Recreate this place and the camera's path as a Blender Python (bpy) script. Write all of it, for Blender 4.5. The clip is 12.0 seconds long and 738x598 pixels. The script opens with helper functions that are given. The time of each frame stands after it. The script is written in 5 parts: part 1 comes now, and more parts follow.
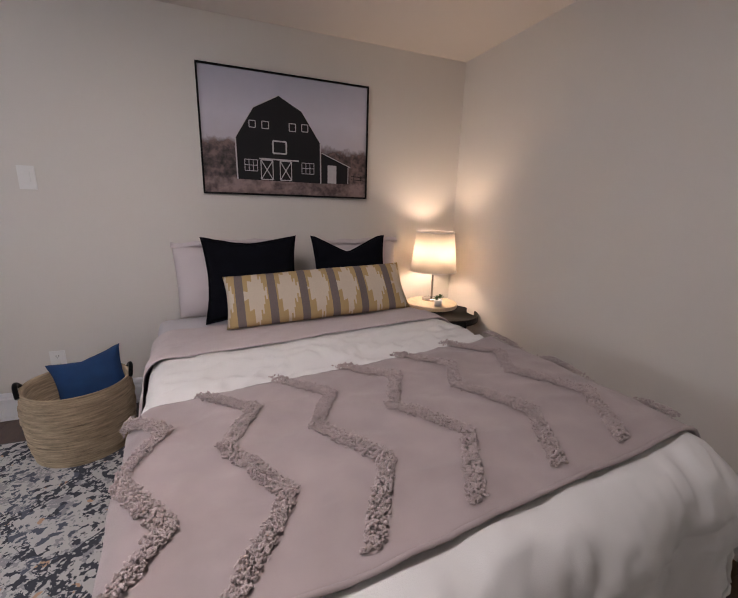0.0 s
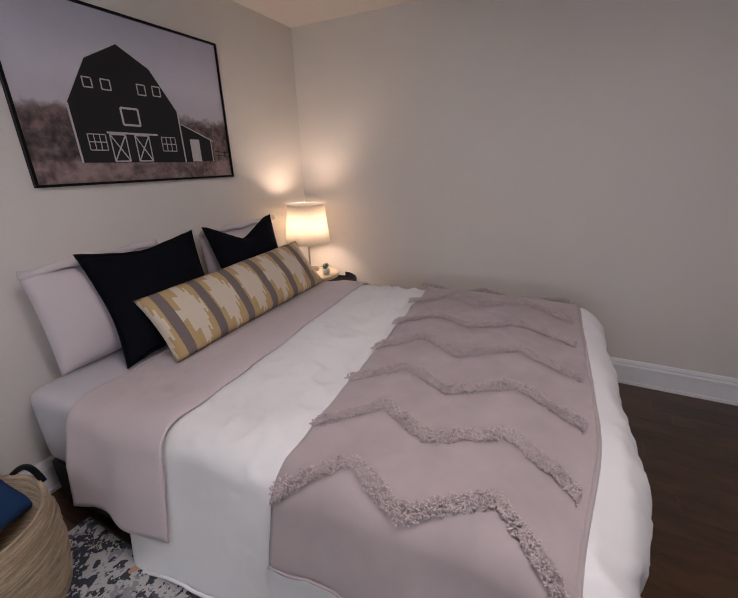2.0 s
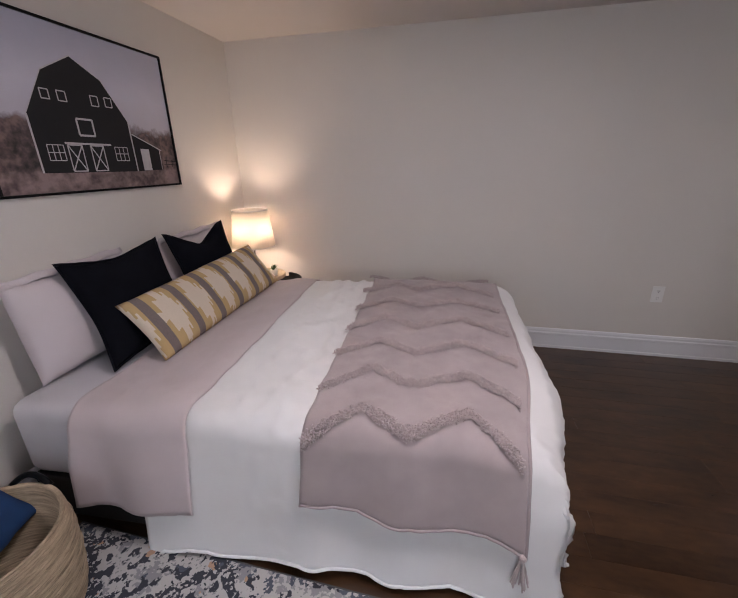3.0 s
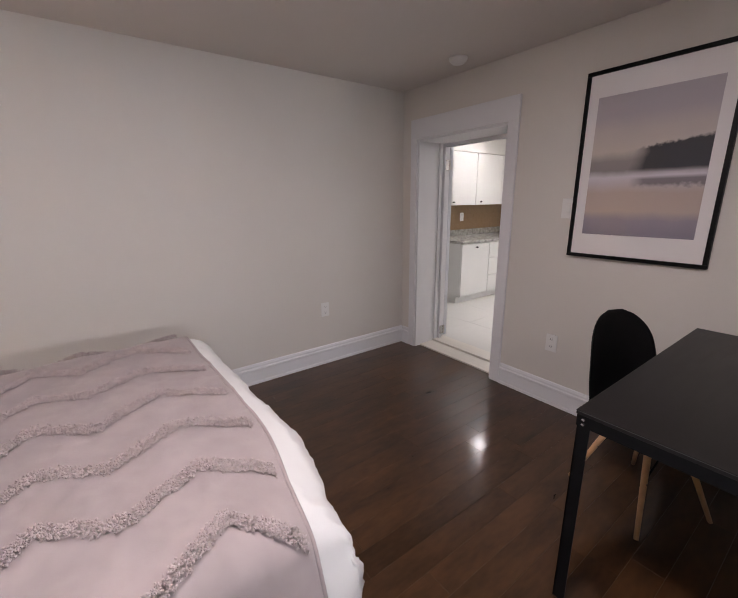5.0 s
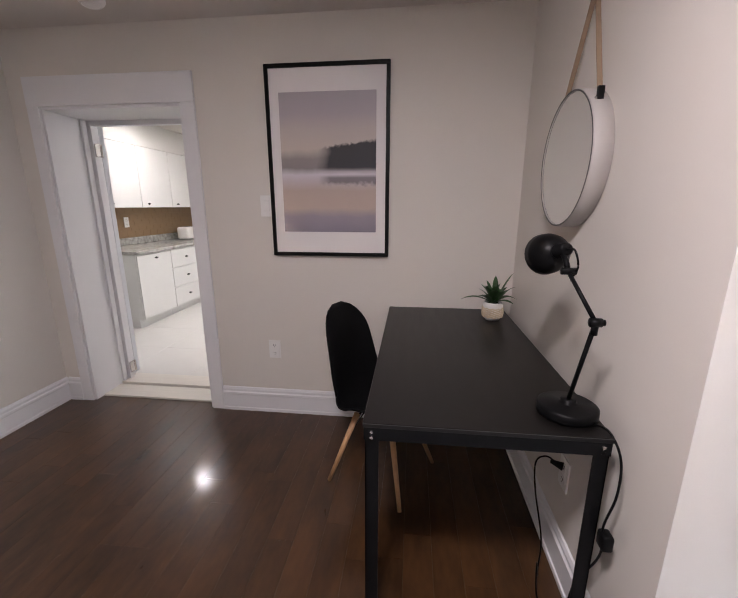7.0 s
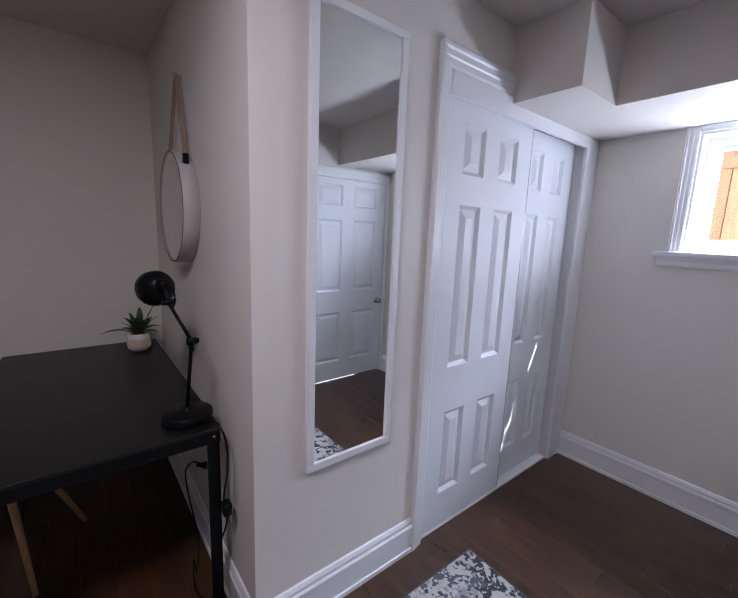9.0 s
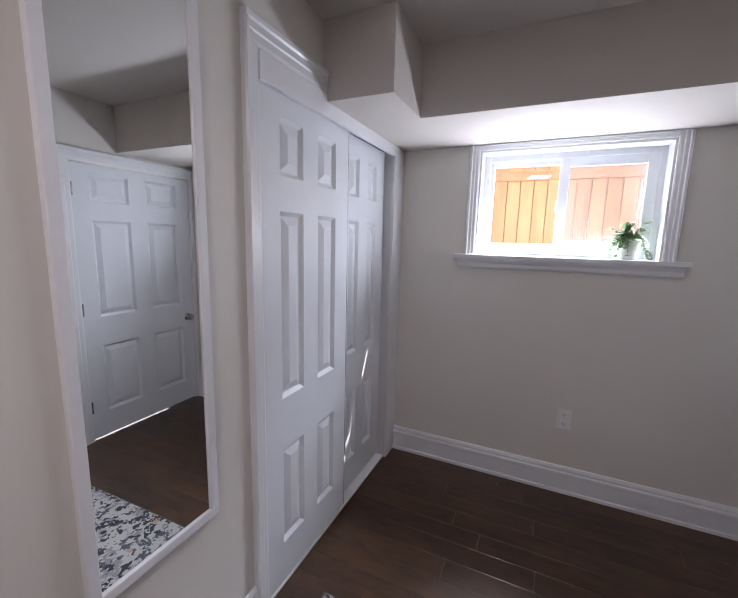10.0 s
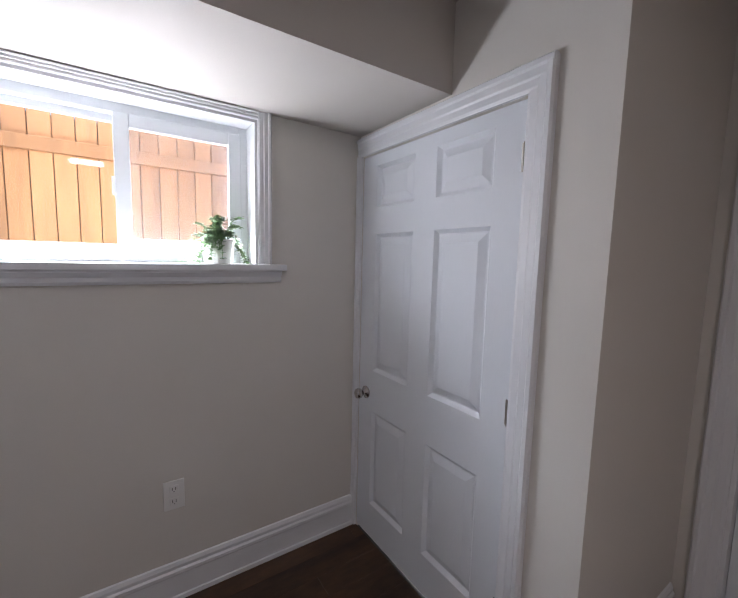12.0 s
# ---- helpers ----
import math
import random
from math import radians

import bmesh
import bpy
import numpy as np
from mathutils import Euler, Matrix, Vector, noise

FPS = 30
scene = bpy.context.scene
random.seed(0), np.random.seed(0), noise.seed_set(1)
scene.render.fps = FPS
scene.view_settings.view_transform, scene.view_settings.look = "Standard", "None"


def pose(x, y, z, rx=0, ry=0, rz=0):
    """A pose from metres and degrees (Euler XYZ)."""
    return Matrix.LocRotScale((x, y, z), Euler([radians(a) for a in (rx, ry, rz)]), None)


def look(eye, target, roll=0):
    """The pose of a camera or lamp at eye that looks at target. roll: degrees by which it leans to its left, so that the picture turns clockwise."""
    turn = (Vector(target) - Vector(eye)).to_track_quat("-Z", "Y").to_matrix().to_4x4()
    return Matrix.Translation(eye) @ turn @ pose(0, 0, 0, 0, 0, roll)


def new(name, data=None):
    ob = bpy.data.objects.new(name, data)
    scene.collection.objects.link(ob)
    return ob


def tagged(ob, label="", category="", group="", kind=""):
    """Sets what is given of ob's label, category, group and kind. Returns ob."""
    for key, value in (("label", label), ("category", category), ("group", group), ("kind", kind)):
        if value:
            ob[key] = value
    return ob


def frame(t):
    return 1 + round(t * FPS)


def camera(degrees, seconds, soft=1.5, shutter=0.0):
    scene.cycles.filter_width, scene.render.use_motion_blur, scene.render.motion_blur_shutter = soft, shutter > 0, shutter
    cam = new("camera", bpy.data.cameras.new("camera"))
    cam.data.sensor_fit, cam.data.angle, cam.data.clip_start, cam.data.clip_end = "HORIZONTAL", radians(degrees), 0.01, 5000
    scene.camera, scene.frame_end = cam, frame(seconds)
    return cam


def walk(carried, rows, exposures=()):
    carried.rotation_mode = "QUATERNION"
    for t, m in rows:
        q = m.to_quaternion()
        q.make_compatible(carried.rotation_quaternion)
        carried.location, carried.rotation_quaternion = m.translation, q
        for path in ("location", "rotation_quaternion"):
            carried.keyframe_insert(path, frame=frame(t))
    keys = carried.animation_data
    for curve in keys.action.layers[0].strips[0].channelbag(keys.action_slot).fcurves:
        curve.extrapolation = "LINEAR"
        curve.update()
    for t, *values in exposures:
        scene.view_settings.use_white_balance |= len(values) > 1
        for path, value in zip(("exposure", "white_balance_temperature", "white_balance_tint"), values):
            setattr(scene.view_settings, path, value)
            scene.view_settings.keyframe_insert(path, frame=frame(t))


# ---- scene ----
cam = camera(88.8, 12.0, 1.2)
PATH = [
    (0, (0.622, 0.128, 1.361), (1.352, 1.929, 0.89), 1.6),
    (0.5, (0.474, 0.33, 1.371), (1.411, 2.01, 0.824), 0.7),
    (1, (0.272, 0.562, 1.411), (1.442, 2.056, 0.779), -1.8),
    (1.5, (0.014, 0.724, 1.454), (1.514, 1.864, 0.783), -1.3),
    (2, (-0.309, 0.854, 1.5), (1.361, 1.714, 0.815), -1.4),
    (2.5, (-0.606, 0.911, 1.503), (1.155, 1.562, 0.815), -1.7),
    (2.7, (-0.711, 0.938, 1.547), (1.078, 1.503, 0.857), -1.4),
    (4.3, (-0.722, 1.252, 1.516), (1.147, 0.820, 0.953), -1.2),
    (4.5, (-0.628, 1.196, 1.507), (1.190, 0.571, 0.954), -1.1),
    (5, (-0.429, 1.086, 1.51), (1.129, -0.061, 1.002), -0.7),
    (5.5, (-0.289, 0.986, 1.491), (0.911, -0.538, 1.006), -0.9),
    (6, (-0.151, 0.902, 1.481), (0.654, -0.865, 1.0), -2.4),
    (6.5, (-0.065, 0.857, 1.454), (0.426, -1.018, 0.961), -1.2),
    (6.7, (-0.055, 0.835, 1.437), (0.331, -1.066, 0.95), -0.5),
    (8.5, (-0.165, 1.025, 1.504), (-1.005, -0.749, 1.117), 0.7),
    (9, (-0.253, 1.157, 1.519), (-1.477, -0.389, 1.183), 2.2),
    (9.5, (-0.331, 1.134, 1.535), (-1.874, -0.1, 1.225), 1.5),
    (10, (-0.438, 0.974, 1.572), (-2.231, 0.147, 1.255), 1.4),
    (10.5, (-0.539, 0.933, 1.562), (-2.512, 0.756, 1.285), 3.5),
    (11, (-0.697, 0.981, 1.539), (-2.656, 1.307, 1.295), 4.0),
    (11.5, (-0.933, 0.974, 1.541), (-2.809, 1.63, 1.32), 1.7),
    (12, (-1.228, 0.99, 1.528), (-2.872, 2.109, 1.314), 1.4),
]
EXPOSURES = [(0, 1.64, 6450, 17), (1.5, 1.58, 6350, 17), (2.7, 1.75, 6150, 18), (4.5, 1.9, 6400, 18), (5.5, 2.5, 6300, 17), (6.7, 2.55, 6350, 17), (8.5, 1.6, 5650, 18), (9.5, 1.15, 5950, 19), (10.5, 1.03, 6350, 17), (11.5, 1.02, 6350, 17), (12, 0.85, 6400, 16)]
walk(cam, [(t, look(eye, target, roll)) for t, eye, target, roll in PATH], EXPOSURES)

# ---- light ----
SUN_EL, SUN_AZ = 47.0, 59.2          # degrees above the horizon; turned from -x towards +y
world = bpy.data.worlds.new("world")
scene.world = world
world.use_nodes = True
wn = world.node_tree
sky = wn.nodes.new("ShaderNodeTexSky")
sky.sky_type = "NISHITA"
sky.sun_disc = False
sky.sun_elevation = radians(SUN_EL)
sky.sun_rotation = radians(-90 + SUN_AZ)
wn.links.new(sky.outputs[0], wn.nodes["Background"].inputs[0])
wn.nodes["Background"].inputs[1].default_value = 0.15
to_sun = Vector((-math.cos(radians(SUN_EL)) * math.cos(radians(SUN_AZ)), math.cos(radians(SUN_EL)) * math.sin(radians(SUN_AZ)), math.sin(radians(SUN_EL))))
sun = new("sun", bpy.data.lights.new("sun", "SUN"))
sun.data.energy, sun.data.angle, sun.data.color = 4.5, radians(0.5), (1, 0.95, 0.88)
sun.matrix_world = look(to_sun * 20, (0, 0, 0))


def lamp(name, kind, energy, color, m, size=0.1, size_y=None, spread=180):
    ob = new(name, bpy.data.lights.new(name, kind))
    ob.data.energy, ob.data.color = energy, color
    if kind == "AREA":
        ob.data.shape = "RECTANGLE"
        ob.data.size, ob.data.size_y, ob.data.spread = size, size_y or size, radians(spread)
    else:
        ob.data.shadow_soft_size = size
    ob.matrix_world = m
    return ob


BED_LAMP = (2.21, 2.70)
lamp("bedside_bulb", "POINT", 5.0, (1, 0.755, 0.54), pose(*BED_LAMP, 1.03), 0.06)
lamp("kitchen_light", "AREA", 1.9, (1, 0.95, 0.88), pose(2.85, -3.55, 2.40), 0.15, 0.15)
# added fill lamp that evens out the kitchen cabinets
lamp("kitchen_fill_light", "AREA", 6, (1, 0.97, 0.93), pose(1.45, -3.9, 2.40), 0.2, 0.2)
lamp("bedroom_ceiling_bulb", "AREA", 8.4, (1, 0.915, 0.89), pose(0.12, 0.80, 2.474), 0.30, 0.30)
# added sill strip, aimed up into the room in place of bounced daylight
lamp("window_daylight_fill", "AREA", 7.5, (0.86, 0.93, 1.0), look((-3.03, 1.05, 1.555), (-2.0, 1.05, 1.86)), 0.90, 0.11)
# added lamp out of view over the fence, boosting the skylight indoors
lamp("skylight_fill_over_fence", "AREA", 95, (0.84, 0.92, 1.0), look((-4.2, 1.05, 3.1), (-2.9, 1.05, 1.72)), 1.8, 0.9, 115)

# ---- materials ----
def mat(name, color, rough=0.6, metal=0.0, vary=0.08, scale=6.0, bump=0.05, fine=90.0, coat=0.0, spec=0.5, stretch=(1, 1, 1), per_object=0.0, sheen=0.0):
    m = bpy.data.materials.new(name)
    m.use_nodes = True
    nt = m.node_tree
    b = nt.nodes["Principled BSDF"]
    b.inputs["Roughness"].default_value = rough
    b.inputs["Metallic"].default_value = metal
    b.inputs["Coat Weight"].default_value = coat
    b.inputs["Specular IOR Level"].default_value = spec
    b.inputs["Sheen Weight"].default_value = sheen
    co = nt.nodes.new("ShaderNodeTexCoord")
    mp = nt.nodes.new("ShaderNodeMapping")
    mp.inputs["Scale"].default_value = stretch
    nt.links.new(co.outputs["Object"], mp.inputs[0])
    vec = mp.outputs[0]
    if per_object:                      # every piece takes its grain from another place
        own = nt.nodes.new("ShaderNodeObjectInfo")
        shift = nt.nodes.new("ShaderNodeVectorMath")
        shift.operation = "MULTIPLY_ADD"
        shift.inputs[1].default_value = (37, 23, 11)
        nt.links.new(own.outputs["Random"], shift.inputs[0])
        nt.links.new(vec, shift.inputs[2])
        vec = shift.outputs[0]
    n1 = nt.nodes.new("ShaderNodeTexNoise")
    n1.inputs["Scale"].default_value, n1.inputs["Detail"].default_value = scale, 5
    n2 = nt.nodes.new("ShaderNodeTexNoise")
    n2.inputs["Scale"].default_value, n2.inputs["Detail"].default_value = fine, 3
    nt.links.new(vec, n1.inputs["Vector"])
    nt.links.new(vec, n2.inputs["Vector"])
    ramp = nt.nodes.new("ShaderNodeValToRGB")
    ramp.color_ramp.elements[0].position, ramp.color_ramp.elements[1].position = 0.3, 0.7
    ramp.color_ramp.elements[0].color = (*[c * (1 - vary) for c in color], 1)
    ramp.color_ramp.elements[1].color = (*[min(1, c * (1 + vary)) for c in color], 1)
    mix = nt.nodes.new("ShaderNodeMath")
    mix.operation = "MULTIPLY_ADD"
    mix.inputs[1].default_value = 0.3
    nt.links.new(n2.outputs["Fac"], mix.inputs[0])
    half = nt.nodes.new("ShaderNodeMath")
    half.operation = "MULTIPLY"
    half.inputs[1].default_value = 0.7
    nt.links.new(n1.outputs["Fac"], half.inputs[0])
    nt.links.new(half.outputs[0], mix.inputs[2])
    last = mix.outputs[0]
    if per_object:
        info = nt.nodes.new("ShaderNodeObjectInfo")
        add = nt.nodes.new("ShaderNodeMath")
        add.operation = "MULTIPLY_ADD"
        add.inputs[1].default_value = per_object
        nt.links.new(info.outputs["Random"], add.inputs[0])
        sub = nt.nodes.new("ShaderNodeMath")
        sub.operation = "SUBTRACT"
        sub.inputs[1].default_value = per_object / 2
        nt.links.new(last, sub.inputs[0])
        nt.links.new(sub.outputs[0], add.inputs[2])
        last = add.outputs[0]
    nt.links.new(last, ramp.inputs[0])
    nt.links.new(ramp.outputs[0], b.inputs["Base Color"])
    if bump:
        bp = nt.nodes.new("ShaderNodeBump")
        bp.inputs["Strength"].default_value, bp.inputs["Distance"].default_value = min(1, bump * 4), 0.002
        nt.links.new(n2.outputs["Fac"], bp.inputs["Height"])
        nt.links.new(bp.outputs[0], b.inputs["Normal"])
    rr = nt.nodes.new("ShaderNodeMapRange")
    rr.inputs["To Min"].default_value, rr.inputs["To Max"].default_value = max(0, rough - 0.06), min(1, rough + 0.06)
    nt.links.new(n1.outputs["Fac"], rr.inputs["Value"])
    nt.links.new(rr.outputs[0], b.inputs["Roughness"])
    return m


def nodes_of(m):
    nt = m.node_tree
    return nt, nt.nodes["Principled BSDF"]


WALL = mat("wall_paint", (0.688, 0.652, 0.605), 0.62, vary=0.025, scale=1.5, bump=0.03, fine=260)
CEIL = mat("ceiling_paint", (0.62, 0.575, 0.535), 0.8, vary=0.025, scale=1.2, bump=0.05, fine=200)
TRIM = mat("trim_paint", (0.76, 0.76, 0.78), 0.35, vary=0.02, scale=3, bump=0.012, fine=120)
DOORW = mat("door_paint", (0.74, 0.76, 0.80), 0.55, vary=0.02, scale=3, bump=0.05, fine=150, stretch=(1, 1, 0.15))
VINYL = mat("white_vinyl", (0.82, 0.84, 0.86), 0.3, vary=0.02, scale=3, bump=0.0)
BLACK = mat("black_metal", (0.005, 0.005, 0.0055), 0.36, vary=0.2, scale=12, bump=0.02, fine=300, spec=0.12)
DESKTOP = mat("black_laminate", (0.006, 0.0052, 0.005), 0.34, vary=0.25, scale=8, bump=0.03, spec=0.32, fine=220, stretch=(4, 0.6, 1))
CHAIRBLK = mat("black_plastic", (0.0045, 0.0045, 0.005), 0.6, vary=0.15, scale=20, bump=0.02, fine=300, spec=0.15)
BEECH = mat("beech_wood", (0.52, 0.30, 0.15), 0.45, vary=0.18, scale=9, bump=0.03, fine=120, stretch=(6, 6, 0.6))
PLATE = mat("white_plastic", (0.79, 0.78, 0.76), 0.3, vary=0.01, scale=3, bump=0.0)
SLOT = mat("dark_slot", (0.05, 0.05, 0.05), 0.5, vary=0.05, bump=0.0)
CHROME = mat("satin_nickel", (0.55, 0.52, 0.50), 0.22, 1.0, vary=0.05, scale=20, bump=0.0)
MIRROR = mat("mirror_glass", (0.86, 0.88, 0.88), 0.0, 1.0, vary=0.0, bump=0.0)
MIRROR.node_tree.nodes["Principled BSDF"].inputs["Roughness"].default_value = 0.0
for l in list(MIRROR.node_tree.links):
    if l.to_socket.name == "Roughness":
        MIRROR.node_tree.links.remove(l)
DUVET = mat("white_cotton", (0.74, 0.735, 0.72), 0.85, vary=0.025, scale=5, bump=0.10, fine=420, sheen=0.2)
LILAC = mat("lilac_sheet", (0.55, 0.475, 0.475), 0.85, vary=0.04, scale=6, bump=0.08, fine=420, sheen=0.2)
FITTED = mat("grey_fitted_sheet", (0.56, 0.54, 0.56), 0.85, vary=0.04, scale=6, bump=0.08, fine=420)
THROW = mat("mauve_throw_weave", (0.375, 0.315, 0.31), 0.9, vary=0.12, scale=7, bump=0.10, fine=700, sheen=0.3)
TUFT = mat("mauve_tuft_yarn", (0.45, 0.375, 0.363), 0.95, vary=0.2, scale=40, bump=0.25, fine=300, sheen=0.4)
NAVY = mat("black_linen", (0.0045, 0.005, 0.008), 0.95, vary=0.3, scale=12, bump=0.15, fine=400, spec=0.1)
PILLOW = mat("pale_lilac_pillowcase", (0.60, 0.54, 0.55), 0.85, vary=0.03, scale=6, bump=0.08, fine=400)
BLUE = mat("blue_fabric", (0.010, 0.045, 0.14), 0.9, vary=0.2, scale=14, bump=0.15, fine=400)
STRAW = mat("woven_seagrass", (0.40, 0.31, 0.205), 0.85, vary=0.55, scale=9, bump=0.5, fine=60, stretch=(1, 1, 14))
STRAP = mat("tan_strap", (0.27, 0.19, 0.125), 0.7, vary=0.15, scale=30, bump=0.1)
RIM = mat("pale_grey_rim", (0.44, 0.415, 0.395), 0.5, vary=0.03, scale=8, bump=0.03)
SHADE_BASE = (0.72, 0.67, 0.60)
POT = mat("white_ceramic", (0.75, 0.73, 0.70), 0.35, vary=0.05, scale=9, bump=0.02)
ROPE = mat("rope_band", (0.62, 0.52, 0.38), 0.9, vary=0.2, scale=60, bump=0.3)
LEAF = mat("dark_green_leaf", (0.045, 0.10, 0.035), 0.45, vary=0.4, scale=14, bump=0.03)
LEAF2 = mat("light_green_leaf", (0.13, 0.22, 0.08), 0.5, vary=0.4, scale=14, bump=0.03)
SOIL = mat("dark_soil", (0.03, 0.022, 0.016), 0.95, vary=0.4, scale=50, bump=0.3)
FENCE = mat("cedar_boards", (0.40, 0.205, 0.095), 0.75, vary=0.28, scale=5, bump=0.1, fine=60, stretch=(3, 3, 0.35), per_object=0.35)
GROUND = mat("pale_gravel", (0.52, 0.50, 0.47), 0.9, vary=0.25, scale=12, bump=0.4, fine=60)
CONC = mat("well_concrete", (0.55, 0.55, 0.54), 0.85, vary=0.12, scale=5, bump=0.2)
KTILE = mat("white_floor_tile", (0.74, 0.73, 0.70), 0.2, vary=0.03, scale=4, bump=0.0)
KCAB = mat("white_cabinet_paint", (0.78, 0.78, 0.76), 0.35, vary=0.015, scale=3, bump=0.0)
GRANITE = mat("grey_granite", (0.42, 0.41, 0.38), 0.2, vary=0.5, scale=22, bump=0.0, fine=140)
SPLASH = mat("brown_backsplash_tile", (0.27, 0.17, 0.085), 0.35, vary=0.06, scale=9, bump=0.05)
WOODTRAY = mat("pale_wood_top", (0.50, 0.40, 0.28), 0.45, vary=0.2, scale=7, bump=0.03, stretch=(5, 0.6, 1))
CREAM = mat("threshold_cream", (0.66, 0.63, 0.57), 0.5, vary=0.06, scale=8, bump=0.03, stretch=(0.4, 5, 1))
PRIV = mat("speckled_brown_panel", (0.36, 0.28, 0.20), 0.6, vary=0.45, scale=70, bump=0.25, fine=200)

# floor planks: dark stain with long grain, glossy lacquer
PLANK = mat("dark_walnut_plank", (0.056, 0.026, 0.0115), 0.30, vary=0.55, scale=3.0, bump=0.0, fine=16, stretch=(2.8, 0.9, 1), per_object=0.14, coat=0.45, spec=0.3)
PLANK.node_tree.nodes["Principled BSDF"].inputs["Coat Roughness"].default_value = 0.12

# lamp shade: thin fabric that passes light
SHADE = bpy.data.materials.new("cream_lamp_shade")
SHADE.use_nodes = True
nt, b = nodes_of(SHADE)
tl, df, mx, wv = (nt.nodes.new(k) for k in ("ShaderNodeBsdfTranslucent", "ShaderNodeBsdfDiffuse", "ShaderNodeMixShader", "ShaderNodeTexNoise"))
wv.inputs["Scale"].default_value = 160
rp = nt.nodes.new("ShaderNodeValToRGB")
rp.color_ramp.elements[0].color, rp.color_ramp.elements[1].color = (*[c * 0.88 for c in SHADE_BASE], 1), (*SHADE_BASE, 1)
nt.links.new(wv.outputs["Fac"], rp.inputs[0])
for node in (tl, df):
    nt.links.new(rp.outputs[0], node.inputs[0])
mx.inputs[0].default_value = 0.55
nt.links.new(df.outputs[0], mx.inputs[1])
nt.links.new(tl.outputs[0], mx.inputs[2])
nt.links.new(mx.outputs[0], nt.nodes["Material Output"].inputs[0])

GLASS = bpy.data.materials.new("window_glass")
GLASS.use_nodes = True
nt, b = nodes_of(GLASS)
tr, gl, mx = (nt.nodes.new(k) for k in ("ShaderNodeBsdfTransparent", "ShaderNodeBsdfGlossy", "ShaderNodeMixShader"))
gl.inputs["Roughness"].default_value = 0.0
mx.inputs[0].default_value = 0.03
nt.links.new(tr.outputs[0], mx.inputs[1])
nt.links.new(gl.outputs[0], mx.inputs[2])
nt.links.new(mx.outputs[0], nt.nodes["Material Output"].inputs[0])

SCREEN = bpy.data.materials.new("insect_screen")
SCREEN.use_nodes = True
nt, b = nodes_of(SCREEN)
tr, df, mx = (nt.nodes.new(k) for k in ("ShaderNodeBsdfTransparent", "ShaderNodeBsdfDiffuse", "ShaderNodeMixShader"))
df.inputs[0].default_value = (0.50, 0.48, 0.49, 1)
mx.inputs[0].default_value = 0.16
nt.links.new(tr.outputs[0], mx.inputs[1])
nt.links.new(df.outputs[0], mx.inputs[2])
nt.links.new(mx.outputs[0], nt.nodes["Material Output"].inputs[0])


def ramp_node(nt, stops):
    r = nt.nodes.new("ShaderNodeValToRGB")
    e = r.color_ramp.elements
    while len(e) < len(stops):
        e.new(0.5)
    for el, (p, c) in zip(e, stops):
        el.position, el.color = p, (*c, 1)
    return r


def mathn(nt, op, a, b=None, c=None):
    n = nt.nodes.new("ShaderNodeMath")
    n.operation = op
    for i, v in enumerate((a, b, c)):
        if v is None:
            continue
        if isinstance(v, (int, float)):
            n.inputs[i].default_value = v
        else:
            nt.links.new(v, n.inputs[i])
    return n.outputs[0]


def noise_out(nt, vec, scale, detail=4):
    n = nt.nodes.new("ShaderNodeTexNoise")
    n.inputs["Scale"].default_value, n.inputs["Detail"].default_value = scale, detail
    nt.links.new(vec, n.inputs["Vector"])
    return n.outputs["Fac"]


def mixc(nt, fac, a, b):
    n = nt.nodes.new("ShaderNodeMix")
    n.data_type = "RGBA"
    nt.links.new(fac, n.inputs["Factor"])
    for sock, v in ((n.inputs[6], a), (n.inputs[7], b)):
        if isinstance(v, tuple):
            sock.default_value = (*v, 1)
        else:
            nt.links.new(v, sock)
    return n.outputs[2]


def picture_mat(name, coat=0.0):
    m = bpy.data.materials.new(name)
    m.use_nodes = True
    nt, b = nodes_of(m)
    b.inputs["Roughness"].default_value = 0.6
    b.inputs["Coat Weight"].default_value = coat
    b.inputs["Coat Roughness"].default_value = 0.02
    co = nt.nodes.new("ShaderNodeTexCoord")
    sep = nt.nodes.new("ShaderNodeSeparateXYZ")
    nt.links.new(co.outputs["Object"], sep.inputs[0])
    return m, nt, b, co.outputs["Object"], sep.outputs


# barn print: lilac sky, blurred russet trees, dirt ground; object origin at the picture's lower left, metres
SKYPRINT, nt, b, co, xyz = picture_mat("barn_print_background")
n1 = noise_out(nt, co, 8)
n2 = noise_out(nt, co, 34)
sky_c = ramp_node(nt, [(0.25, (0.45, 0.41, 0.43)), (0.7, (0.57, 0.55, 0.63)), (1.0, (0.43, 0.43, 0.52))])
nt.links.new(mathn(nt, "MULTIPLY_ADD", n1, 0.15, mathn(nt, "MULTIPLY", xyz[2], 1.25)), sky_c.inputs[0])
tree_c = ramp_node(nt, [(0.38, (0.022, 0.018, 0.018)), (0.50, (0.085, 0.060, 0.058)), (0.66, (0.21, 0.14, 0.13))])
nt.links.new(mathn(nt, "MULTIPLY_ADD", n2, 0.6, mathn(nt, "MULTIPLY", n1, 0.45)), tree_c.inputs[0])
tree_h = mathn(nt, "MULTIPLY_ADD", n1, 0.16, mathn(nt, "MULTIPLY_ADD", n2, 0.08, 0.235))
